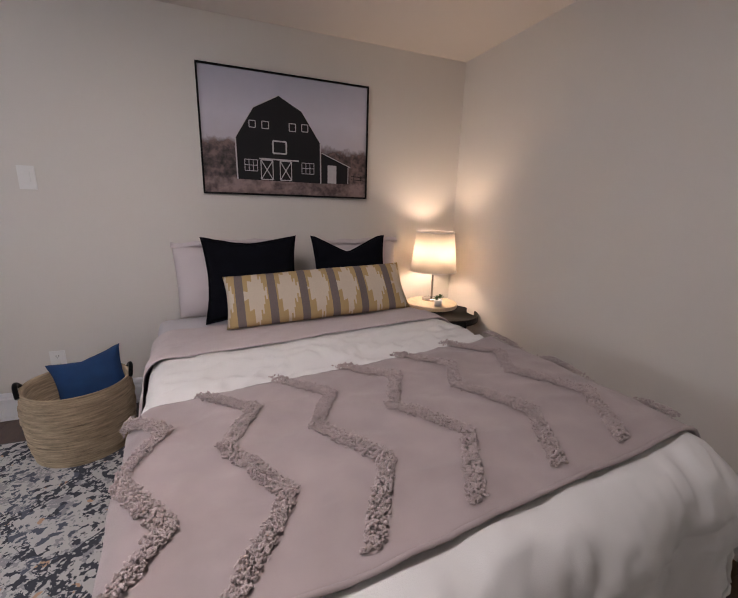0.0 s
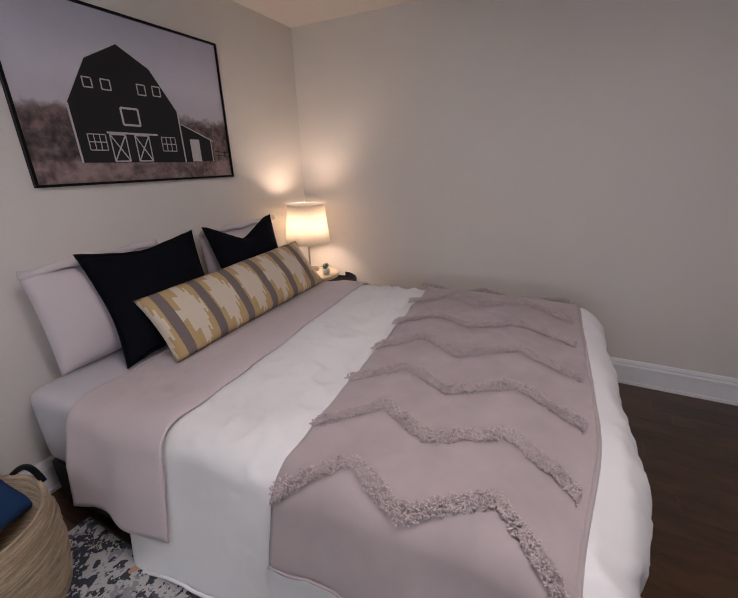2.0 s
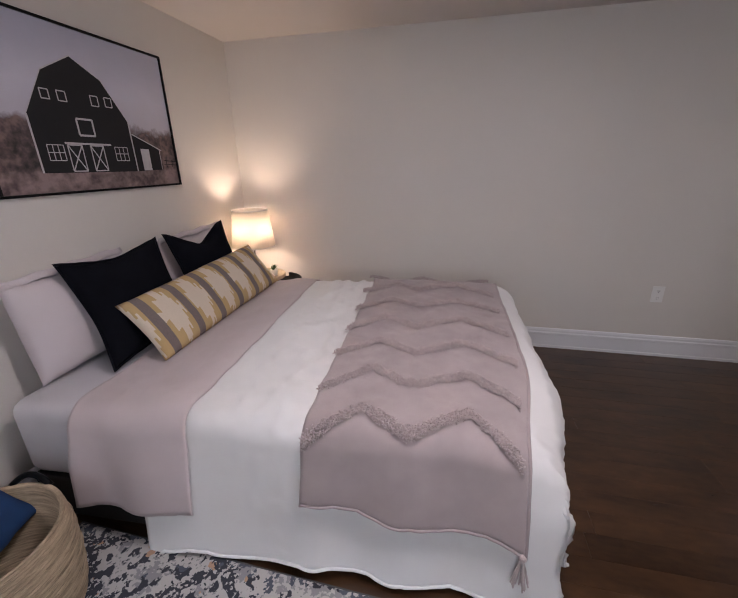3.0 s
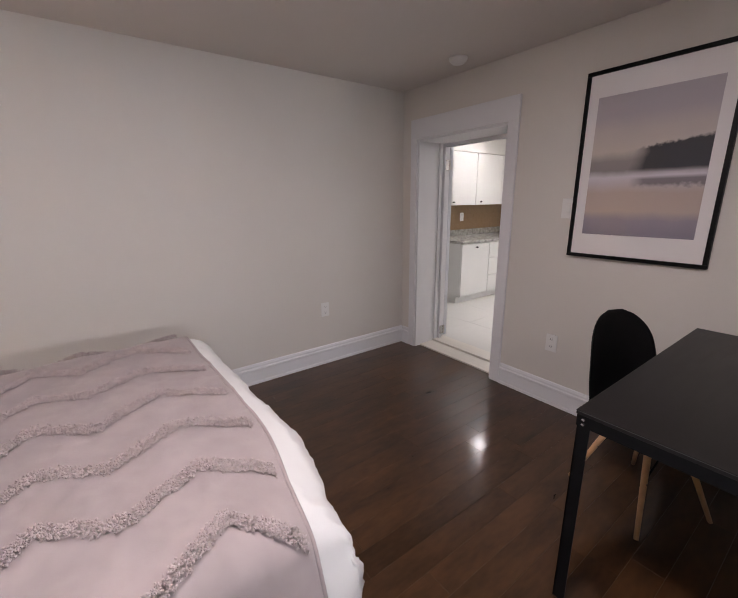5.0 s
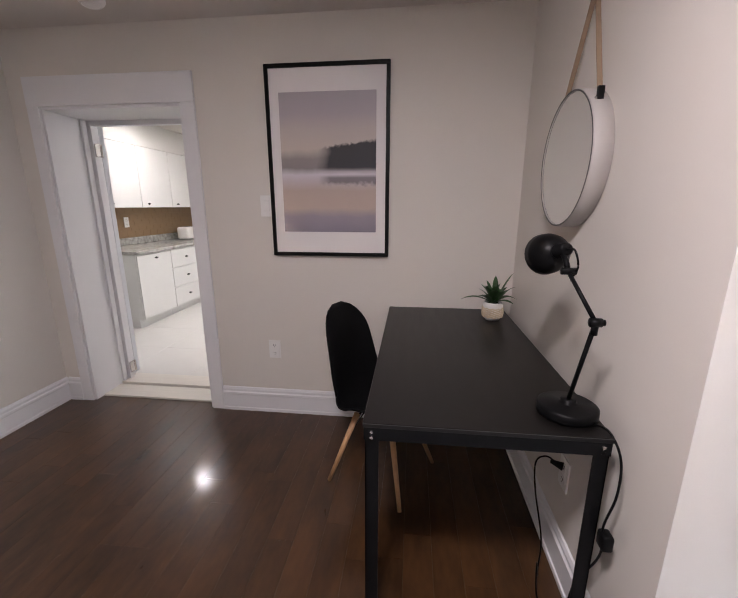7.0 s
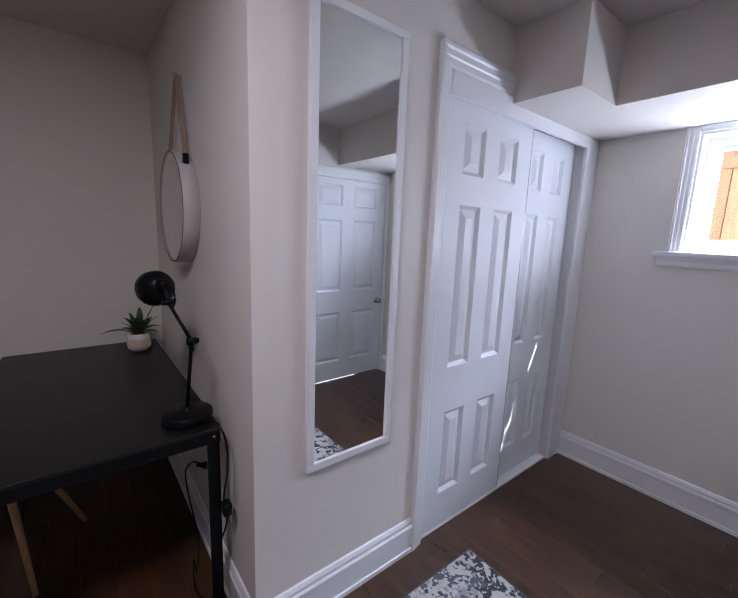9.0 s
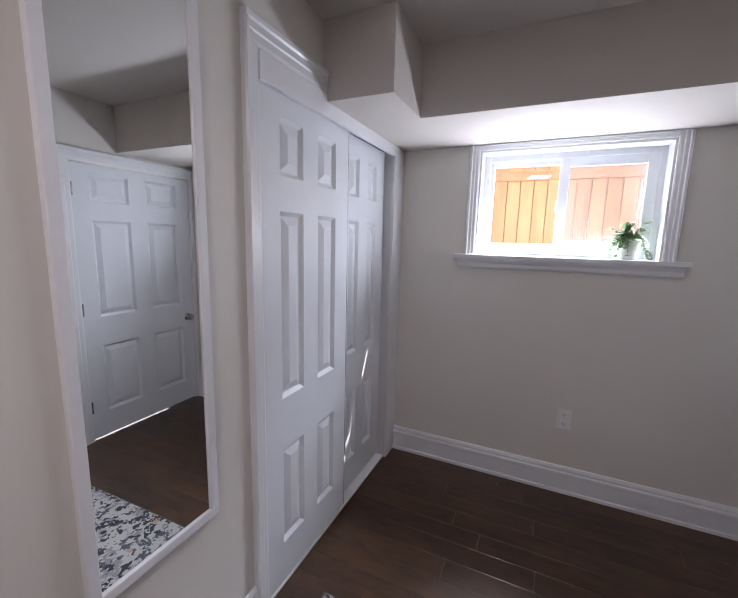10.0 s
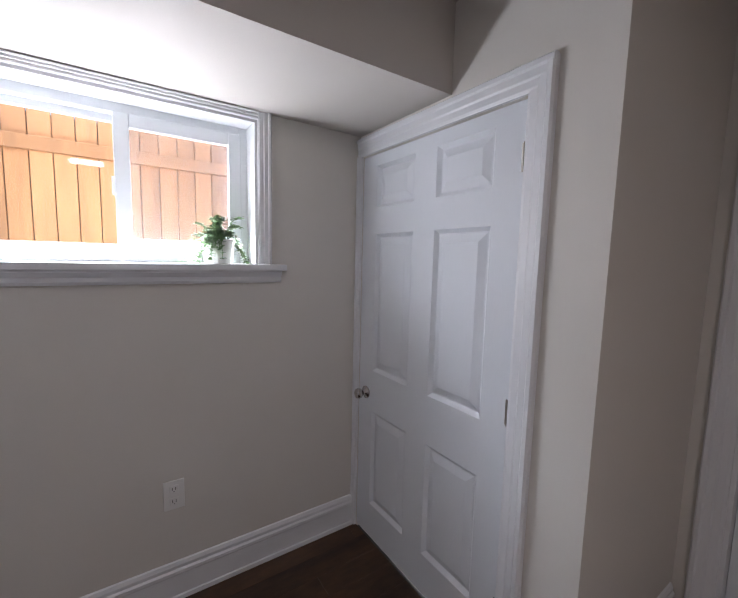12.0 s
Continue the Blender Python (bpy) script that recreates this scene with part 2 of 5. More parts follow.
tree_m = mathn(nt, "SMOOTH_MIN", mathn(nt, "MAXIMUM", mathn(nt, "MULTIPLY", mathn(nt, "SUBTRACT", tree_h, xyz[2]), 22), 0), 1, 0.1)
ground_c = ramp_node(nt, [(0.38, (0.085, 0.055, 0.055)), (0.60, (0.30, 0.215, 0.205))])
nt.links.new(mathn(nt, "MULTIPLY_ADD", n2, 0.4, mathn(nt, "MULTIPLY", n1, 0.6)), ground_c.inputs[0])
ground_m = mathn(nt, "MINIMUM", mathn(nt, "MAXIMUM", mathn(nt, "MULTIPLY", mathn(nt, "SUBTRACT", mathn(nt, "MULTIPLY_ADD", n2, 0.02, 0.105), xyz[2]), 60), 0), 1)
col = mixc(nt, ground_m, mixc(nt, tree_m, sky_c.outputs[0], tree_c.outputs[0]), ground_c.outputs[0])
nt.links.new(col, b.inputs["Base Color"])

# lake print: dusk gradient with a dark wooded shore and its reflection
LAKEPRINT, nt, b, co, xyz = picture_mat("lake_print", 0.8)
n1 = noise_out(nt, co, 7)
n2 = noise_out(nt, co, 34)
zz = mathn(nt, "MULTIPLY_ADD", n1, 0.05, mathn(nt, "SUBTRACT", mathn(nt, "MULTIPLY", xyz[2], 1.25), 0.025))
lake = ramp_node(nt, [(0.02, (0.25, 0.225, 0.28)), (0.12, (0.32, 0.28, 0.33)), (0.18, (0.51, 0.41, 0.36)), (0.31, (0.49, 0.395, 0.35)), (0.39, (0.57, 0.51, 0.55)), (0.43, (0.64, 0.60, 0.66)), (0.48, (0.25, 0.225, 0.23)), (0.54, (0.29, 0.26, 0.25)), (0.61, (0.57, 0.50, 0.46)), (0.75, (0.53, 0.475, 0.46)), (0.85, (0.45, 0.405, 0.44)), (1.0, (0.43, 0.395, 0.43))])
nt.links.new(zz, lake.inputs[0])
wood_top = mathn(nt, "MULTIPLY_ADD", n2, 0.05, mathn(nt, "MULTIPLY_ADD", xyz[0], 0.12, 0.445))
in_top = mathn(nt, "MINIMUM", mathn(nt, "MAXIMUM", mathn(nt, "MULTIPLY", mathn(nt, "SUBTRACT", wood_top, xyz[2]), 70), 0), 1)
above = mathn(nt, "MINIMUM", mathn(nt, "MAXIMUM", mathn(nt, "MULTIPLY", mathn(nt, "SUBTRACT", xyz[2], mathn(nt, "MULTIPLY_ADD", n1, 0.03, 0.342)), 45), 0), 1)
right = mathn(nt, "MINIMUM", mathn(nt, "MAXIMUM", mathn(nt, "MULTIPLY", mathn(nt, "SUBTRACT", xyz[0], mathn(nt, "MULTIPLY_ADD", n1, -0.1, 0.27)), 12), 0), 1)
shore = mathn(nt, "MULTIPLY", mathn(nt, "MULTIPLY", in_top, above), right)
low_top = mathn(nt, "MINIMUM", mathn(nt, "MAXIMUM", mathn(nt, "MULTIPLY", mathn(nt, "SUBTRACT", 0.340, xyz[2]), 60), 0), 1)
low_bot = mathn(nt, "MINIMUM", mathn(nt, "MAXIMUM", mathn(nt, "MULTIPLY", mathn(nt, "SUBTRACT", xyz[2], mathn(nt, "MULTIPLY_ADD", n2, 0.06, 0.245)), 40), 0), 1)
refl = mathn(nt, "MULTIPLY", mathn(nt, "MULTIPLY", mathn(nt, "MULTIPLY", low_top, low_bot), right), 0.7)
col = mixc(nt, refl, mixc(nt, shore, lake.outputs[0], (0.030, 0.030, 0.037)), (0.075, 0.068, 0.078))
nt.links.new(col, b.inputs["Base Color"])
MATBOARD = mat("white_mat_board", (0.80, 0.77, 0.77), 0.6, vary=0.01, scale=3, bump=0.0, coat=0.8)
MATBOARD.node_tree.nodes["Principled BSDF"].inputs["Coat Roughness"].default_value = 0.02
PRINTBLACK = mat("print_black", (0.0075, 0.007, 0.0085), 0.8, vary=0.25, scale=9, bump=0.0, stretch=(20, 1, 0.6))
PRINTWHITE = mat("print_white", (0.50, 0.48, 0.49), 0.6, vary=0.1, scale=20, bump=0.0)
FRAMEBLK = mat("black_frame", (0.005, 0.005, 0.005), 0.4, vary=0.2, scale=20, bump=0.02, spec=0.15)

# bolster weave: ochre ground, grey stripes, stepped cream diamonds; local x along the bolster, z up
BOLSTER, nt, b, co, xyz = picture_mat("kilim_bolster")
b.inputs["Roughness"].default_value = 0.95
px = mathn(nt, "FRACT", mathn(nt, "MULTIPLY_ADD", xyz[0], 1 / 0.188, 50.106))
column = mathn(nt, "ROUND", mathn(nt, "MULTIPLY", xyz[0], 110))
pq = mathn(nt, "FRACT", mathn(nt, "MULTIPLY_ADD", column, 1 / 0.188 / 110, 50.106))
step_z = mathn(nt, "SUBTRACT", xyz[2], 0.18)
tooth = mathn(nt, "FRACT", mathn(nt, "MULTIPLY", column, 0.37))
stripe = mathn(nt, "LESS_THAN", mathn(nt, "ABSOLUTE", mathn(nt, "SUBTRACT", px, 0.5)), 0.125)
gap = mathn(nt, "ABSOLUTE", mathn(nt, "SUBTRACT", mathn(nt, "FRACT", mathn(nt, "ADD", pq, 0.5)), 0.5))
wide = mathn(nt, "MULTIPLY_ADD", tooth, -0.15, mathn(nt, "SUBTRACT", 0.44, mathn(nt, "MULTIPLY", mathn(nt, "ABSOLUTE", step_z), 1.9)))
cream = mathn(nt, "LESS_THAN", gap, wide)
nn = noise_out(nt, co, 150)
base = mixc(nt, stripe, mixc(nt, cream, (0.47, 0.33, 0.14), (0.66, 0.58, 0.47)), (0.13, 0.105, 0.115))
nt.links.new(mixc(nt, mathn(nt, "MULTIPLY", nn, 0.35), base, (0.36, 0.29, 0.2)), b.inputs["Base Color"])
bp = nt.nodes.new("ShaderNodeBump")
bp.inputs["Strength"].default_value, bp.inputs["Distance"].default_value = 0.5, 0.002
nt.links.new(nn, bp.inputs["Height"])
nt.links.new(bp.outputs[0], b.inputs["Normal"])

# distressed rug: ivory ground, charcoal and slate figures mirrored about the middle, a little ochre
RUG, nt, b, co, xyz = picture_mat("distressed_rug_pile")
b.inputs["Roughness"].default_value = 0.97
ax, ay = mathn(nt, "ABSOLUTE", xyz[0]), mathn(nt, "ABSOLUTE", xyz[1])
cmb = nt.nodes.new("ShaderNodeCombineXYZ")
nt.links.new(ax, cmb.inputs[0])
nt.links.new(ay, cmb.inputs[1])
big = noise_out(nt, cmb.outputs[0], 9, 3)
midn = noise_out(nt, cmb.outputs[0], 24, 3)
wear = noise_out(nt, co, 70, 4)
patch = noise_out(nt, co, 3.5, 3)
diam = mathn(nt, "PINGPONG", mathn(nt, "ADD", ax, mathn(nt, "MULTIPLY", ay, 0.8)), 0.21)
diam2 = mathn(nt, "PINGPONG", mathn(nt, "SUBTRACT", ax, mathn(nt, "MULTIPLY", ay, 0.8)), 0.27)
line = mathn(nt, "LESS_THAN", mathn(nt, "MINIMUM", diam, mathn(nt, "ABSOLUTE", diam2)), mathn(nt, "MULTIPLY", big, 0.055))
blot = mathn(nt, "GREATER_THAN", mathn(nt, "MULTIPLY_ADD", midn, 0.8, mathn(nt, "MULTIPLY", wear, 0.32)), 0.60)
fig = mathn(nt, "MAXIMUM", mathn(nt, "MULTIPLY", line, mathn(nt, "GREATER_THAN", wear, 0.46)), blot)
dark = mixc(nt, mathn(nt, "GREATER_THAN", patch, 0.52), (0.035, 0.038, 0.05), (0.075, 0.085, 0.11))
light = mixc(nt, mathn(nt, "GREATER_THAN", mathn(nt, "MULTIPLY_ADD", big, 0.6, mathn(nt, "MULTIPLY", wear, 0.45)), 0.56), (0.43, 0.41, 0.39), (0.25, 0.245, 0.25))
ochre = mathn(nt, "GREATER_THAN", noise_out(nt, cmb.outputs[0], 13, 2), 0.68)
nt.links.new(mixc(nt, fig, mixc(nt, ochre, light, (0.42, 0.26, 0.17)), dark), b.inputs["Base Color"])
bp = nt.nodes.new("ShaderNodeBump")
bp.inputs["Strength"].default_value, bp.inputs["Distance"].default_value = 0.6, 0.004
nt.links.new(noise_out(nt, co, 240), bp.inputs["Height"])
nt.links.new(bp.outputs[0], b.inputs["Normal"])

# ---- mesh helpers ----
def finish(name, bm, material, smooth=False):
    me = bpy.data.meshes.new(name)
    bmesh.ops.recalc_face_normals(bm, faces=bm.faces[:])
    bm.to_mesh(me)
    bm.free()
    for m in material if isinstance(material, (list, tuple)) else [material]:
        me.materials.append(m)
    if smooth:
        for p in me.polygons:
            p.use_smooth = True
    return me


def part(name, bm, material, parent=None, label="", smooth=False):
    ob = new(name, finish(name, bm, material, smooth))
    if parent:
        ob.parent = parent
    if label:
        ob["label"] = label
    return ob


def thing(name, label, category, m=None, group=""):
    ob = new(name)
    ob.empty_display_size = 0.1
    ob.matrix_world = m or Matrix()
    return tagged(ob, label, category, group)


def structure(name, bm, material, label, category, smooth=False):
    return tagged(part(name, bm, material, None, "", smooth), label, category, kind="structure")


def box(bm, lo, hi, bevel=0.0, seg=2):
    c = [(a + b) / 2 for a, b in zip(lo, hi)]
    s = [abs(b - a) for a, b in zip(lo, hi)]
    r = bmesh.ops.create_cube(bm, size=1, matrix=Matrix.Translation(c) @ Matrix.Diagonal((*s, 1)))
    if bevel:
        es = list({e for v in r["verts"] for e in v.link_edges})
        bmesh.ops.bevel(bm, geom=es, offset=bevel, segments=seg, affect="EDGES", profile=0.5)
    return bm


def boxes(*items, bevel=0.0):
    bm = bmesh.new()
    for lo, hi in items:
        box(bm, lo, hi, bevel)
    return bm


def cyl(bm, a, b, r0, r1=None, n=16):
    a, b = Vector(a), Vector(b)
    d = b - a
    m = Matrix.Translation((a + b) / 2) @ d.to_track_quat("Z", "Y").to_matrix().to_4x4()
    bmesh.ops.create_cone(bm, cap_ends=True, segments=n, radius1=r0, radius2=r0 if r1 is None else r1, depth=d.length, matrix=m)
    return bm


def tube(bm, pts, r, n=8):
    pts = [Vector(p) for p in pts]
    rings = []
    for i, p in enumerate(pts):
        d = (pts[min(i + 1, len(pts) - 1)] - pts[max(i - 1, 0)]).normalized()
        q = d.to_track_quat("Z", "Y")
        rings.append([bm.verts.new(p + q @ Vector((r * math.cos(2 * math.pi * k / n), r * math.sin(2 * math.pi * k / n), 0))) for k in range(n)])
    for r0, r1 in zip(rings, rings[1:]):
        for k in range(n):
            bm.faces.new((r0[k], r0[(k + 1) % n], r1[(k + 1) % n], r1[k]))
    bm.faces.new(rings[0])
    bm.faces.new(rings[-1])
    return bm


def smooth_path(pts, n=8):
    """Catmull-Rom points through pts."""
    p = [Vector(q) for q in pts]
    p = [p[0] * 2 - p[1]] + p + [p[-1] * 2 - p[-2]]
    out = []
    for i in range(1, len(p) - 2):
        for k in range(n):
            t = k / n
            out.append(0.5 * (2 * p[i] + (p[i + 1] - p[i - 1]) * t + (2 * p[i - 1] - 5 * p[i] + 4 * p[i + 1] - p[i + 2]) * t ** 2 + (3 * p[i] - p[i - 1] - 3 * p[i + 1] + p[i + 2]) * t ** 3))
    return out + [p[-2]]


def lathe(bm, profile, n=32, centre=(0, 0, 0), closed=False):
    c = Vector(centre)
    rings = [[bm.verts.new(c + Vector((r * math.cos(2 * math.pi * k / n), r * math.sin(2 * math.pi * k / n), z))) for k in range(n)] for r, z in profile]
    pairs = list(zip(rings, rings[1:])) + ([(rings[-1], rings[0])] if closed else [])
    for r0, r1 in pairs:
        for k in range(n):
            bm.faces.new((r0[k], r0[(k + 1) % n], r1[(k + 1) % n], r1[k]))
    if not closed:
        for ring, (r, z) in ((rings[0], profile[0]), (rings[-1], profile[-1])):
            if r > 1e-4:
                bm.faces.new(ring)
    return bm


def prism(bm, profile, a, b, out):
    """A profile of (distance from the wall, height) swept from a to b along a wall whose normal is out."""
    a, b, o = Vector(a), Vector(b), Vector(out)
    ends = [[bm.verts.new(p + o * d + Vector((0, 0, h))) for d, h in profile] for p in (a, b)]
    n = len(profile)
    for k in range(n):
        bm.faces.new((ends[0][k], ends[0][(k + 1) % n], ends[1][(k + 1) % n], ends[1][k]))
    bm.faces.new(ends[0])
    bm.faces.new(ends[1])
    return bm


def grid(bm, f, nu, nv):
    """A sheet through f(i / nu, j / nv)."""
    vs = [[bm.verts.new(f(i / nu, j / nv)) for j in range(nv + 1)] for i in range(nu + 1)]
    for i in range(nu):
        for j in range(nv):
            bm.faces.new((vs[i][j], vs[i + 1][j], vs[i + 1][j + 1], vs[i][j + 1]))
    return bm


def thicken(bm, t):
    """Gives a sheet a back, t behind it, and closes the rim."""
    bmesh.ops.recalc_face_normals(bm, faces=bm.faces[:])
    bm.normal_update()
    front, rim = bm.faces[:], [e for e in bm.edges if e.is_boundary]
    back = {v: bm.verts.new(v.co - v.normal * t) for v in bm.verts[:]}
    for f in front:
        bm.faces.new([back[v] for v in reversed(f.verts)])
    for e in rim:
        a, b = e.verts
        bm.faces.new((a, b, back[b], back[a]))
    return bm


def plate_poly(bm, pts, y0, y1):
    """A flat shape in the xz plane from y0 to y1."""
    f = [bm.verts.new((x, y0, z)) for x, z in pts]
    g = [bm.verts.new((x, y1, z)) for x, z in pts]
    n = len(pts)
    bm.faces.new(f)
    bm.faces.new(g)
    for k in range(n):
        bm.faces.new((f[k], f[(k + 1) % n], g[(k + 1) % n], g[k]))
    return bm


# ---- the plan ----
EAST, NORTH, SOUTH, NOOK, CLOSET, WEST, DOORY, RETURN = 2.53, 2.94, -1.533, -0.68, 0.03, -2.96, 2.095, -1.71
CEILZ, LOWZ, T = 2.49, 2.16, 0.14
LOWX, CHUNKX, CHUNKY = -2.32, -1.96, 0.36
SOUTHT = 0.42
KX0, KX1, KTOP = 1.36, 2.32, 2.05        # kitchen doorway
WY0, WY1, WZ0, WZ1 = 0.555, 1.545, 1.485, 2.125  # window opening
WT = 0.24
ND0, ND1 = -1.57, -0.78                  # doorway in the north wall
HD0, HD1 = -2.93, -1.98                  # six-panel door
CL0, CL1, CLTOP = -2.80, -1.525, 2.19    # closet opening
H = 2.62

structure("wall_east", boxes(((EAST, SOUTH - SOUTHT, -0.05), (EAST + T, NORTH + T, H))), WALL, "plain greige painted wall beside the bed", "wall")
structure("wall_north", boxes(((ND1, NORTH, -0.05), (EAST, NORTH + T, H)), ((RETURN - T, NORTH, -0.05), (ND0, NORTH + T, H)), ((ND0, NORTH, 2.05), (ND1, NORTH + T, H))), WALL, "greige painted wall behind the bed with a doorway", "wall")
structure("wall_return", boxes(((RETURN - T, DOORY + T, -0.05), (RETURN, NORTH, H))), WALL, "short greige wall return beside the panelled door", "wall")
structure("wall_panel_door", boxes(((HD1, DOORY, -0.05), (RETURN, DOORY + T, H)), ((WEST, DOORY, -0.05), (HD0, DOORY + T, H)), ((HD0, DOORY, 2.05), (HD1, DOORY + T, H))), WALL, "greige wall round the white panelled door", "wall")
structure("wall_window", boxes(((WEST - WT, CLOSET - T, -0.05), (WEST, WY0, H)), ((WEST - WT, WY1, -0.05), (WEST, DOORY + T, H)), ((WEST - WT, WY0, -0.05), (WEST, WY1, WZ0)), ((WEST - WT, WY0, WZ1), (WEST, WY1, H))), WALL, "greige painted wall under the small high window", "wall")
structure("wall_closet", boxes(((CL1, CLOSET - T, -0.05), (NOOK, CLOSET, H)), ((WEST, CLOSET - T, -0.05), (CL0, CLOSET, H)), ((CL0, CLOSET - T, CLTOP), (CL1, CLOSET, H))), WALL, "greige wall with the closet opening and tall mirror", "wall")
structure("wall_nook", boxes(((NOOK - T, SOUTH - SOUTHT, -0.05), (NOOK, CLOSET - T, H))), WALL, "greige painted wall beside the black desk", "wall")
structure("wall_south", boxes(((NOOK, SOUTH - SOUTHT, -0.05), (KX0, SOUTH, H)), ((KX1, SOUTH - SOUTHT, -0.05), (EAST, SOUTH, H)), ((KX0, SOUTH - SOUTHT, KTOP), (KX1, SOUTH, H))), WALL, "greige wall with the kitchen doorway", "wall")
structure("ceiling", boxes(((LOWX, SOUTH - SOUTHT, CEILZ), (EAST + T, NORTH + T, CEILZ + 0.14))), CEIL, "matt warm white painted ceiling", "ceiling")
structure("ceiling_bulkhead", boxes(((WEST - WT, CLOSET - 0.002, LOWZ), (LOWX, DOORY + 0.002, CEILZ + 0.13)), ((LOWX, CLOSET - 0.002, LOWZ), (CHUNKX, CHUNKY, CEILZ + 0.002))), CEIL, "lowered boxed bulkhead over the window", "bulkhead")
structure("closet_interior", boxes(((WEST, -0.75, -0.05), (CL1 + 0.25, -0.70, H)), ((CL1 + 0.2, -0.70, -0.05), (CL1 + 0.25, CLOSET - T, H)), ((WEST - 0.05, -0.75, -0.05), (WEST, CLOSET - T, H)), ((WEST, -0.70, CEILZ), (CL1 + 0.2, CLOSET - T, CEILZ + 0.1))), WALL, "plain closet walls behind the sliding doors", "closet")
structure("hall_interior", boxes(((RETURN - T, NORTH + T + 0.9, -0.05), (-0.4, NORTH + T + 1.0, H)), ((-0.5, NORTH + T, -0.05), (-0.4, NORTH + T + 0.9, H)), ((RETURN - T - 0.1, NORTH, -0.05), (RETURN - T, NORTH + T + 1, H)), ((RETURN - T, NORTH + T, CEILZ), (-0.5, NORTH + T + 0.9, H))), WALL, "plain wall closing the space behind the doorway", "wall")

# sub-floor; the planks lie on it
floor = structure("floor", boxes(((-3.4, -2.0, -0.09), (2.8, 4.1, -0.012))), SLOT, "dark walnut-stained laminate plank floor", "floor")

# skirting
BASE = [(0, 0), (0.022, 0), (0.022, 0.02), (0.016, 0.024), (0.016, 0.118), (0.020, 0.124), (0.020, 0.138), (0.013, 0.146), (0.013, 0.160), (0.007, 0.174), (0, 0.178)]


def skirting(a, b, out):
    structure("baseboard", prism(bmesh.new(), BASE, (*a, 0), (*b, 0), (*out, 0)), TRIM, "tall white moulded baseboard", "baseboard")


skirting((EAST, SOUTH), (EAST, NORTH), (-1, 0))
skirting((ND1 + 0.09, NORTH), (EAST - 0.022, NORTH), (0, -1))
skirting((NOOK + 0.022, SOUTH), (KX0 - 0.088, SOUTH), (0, 1))
skirting((KX1 + 0.085, SOUTH), (EAST - 0.022, SOUTH), (0, 1))
skirting((NOOK, SOUTH), (NOOK, CLOSET), (1, 0))
skirting((NOOK, CLOSET), (CL1 + 0.072, CLOSET), (0, 1))
skirting((WEST, CLOSET), (WEST, DOORY - 0.02), (1, 0))
skirting((HD1 + 0.092, DOORY), (RETURN, DOORY), (0, -1))
skirting((RETURN, DOORY), (RETURN, NORTH - 0.02), (1, 0))

CASING = [(0, 0), (0.012, 0), (0.016, 0.010), (0.016, 0.030), (0.020, 0.036), (0.020, 0.056), (0.026, 0.062), (0.026, 0.074), (0.018, 0.08), (0, 0.08)]


def casing_bar(bm, a, b, out, across, width=0.085):
    """One moulded bar from a to b: out is the wall's normal, across points from the opening to the bar's outer edge."""
    a, b, o, c = Vector(a), Vector(b), Vector(out), Vector(across)
    k = width / 0.08
    ends = [[bm.verts.new(p + o * d + c * (h * k)) for d, h in CASING] for p in (a, b)]
    n = len(CASING)
    for i in range(n):
        bm.faces.new((ends[0][i], ends[0][(i + 1) % n], ends[1][(i + 1) % n], ends[1][i]))
    bm.faces.new(ends[0])
    bm.faces.new(ends[1])


def casing(bars, label):
    bm = bmesh.new()
    for bar in bars:
        casing_bar(bm, *bar)
    structure("trim", bm, TRIM, label, "door trim")


# casing of the panelled door
y = DOORY
casing([((HD1, y, 0), (HD1, y, 2.134), (0, -1, 0), (1, 0, 0), 0.09), ((WEST + 0.002, y - 0.002, 2.05), (HD1 + 0.088, y - 0.002, 2.05), (0, -1, 0), (0, 0, 1), 0.09), ((HD0, y, 0), (HD0, y, 2.05), (0, -1, 0), (-1, 0, 0), 0.028)], "white moulded casing round the panelled door")
y = NORTH
casing([((ND1, y, 0), (ND1, y, 2.13), (0, -1, 0), (1, 0, 0), 0.09), ((ND0 - 0.088, y - 0.002, 2.05), (ND1 + 0.088, y - 0.002, 2.05), (0, -1, 0), (0, 0, 1), 0.09), ((ND0, y, 0), (ND0, y, 2.05), (0, -1, 0), (-1, 0, 0), 0.09)], "white moulded casing round the doorway")
y = CLOSET
casing([((CL1, y, 0), (CL1, y, 2.285), (0, 1, 0), (1, 0, 0), 0.072), ((CHUNKX + 0.002, y + 0.002, 2.195), (CL1 + 0.07, y + 0.002, 2.195), (0, 1, 0), (0, 0, 1), 0.09)], "white moulded casing round the closet opening")
structure("trim", boxes(((WEST, CLOSET, 0), (CL0, CLOSET + 0.018, 2.16)), ((CL0 - 0.02, CLOSET - 0.12, 0), (CL0, CLOSET, 2.19)), bevel=0.002), TRIM, "plain white board at the closet's end", "door trim")
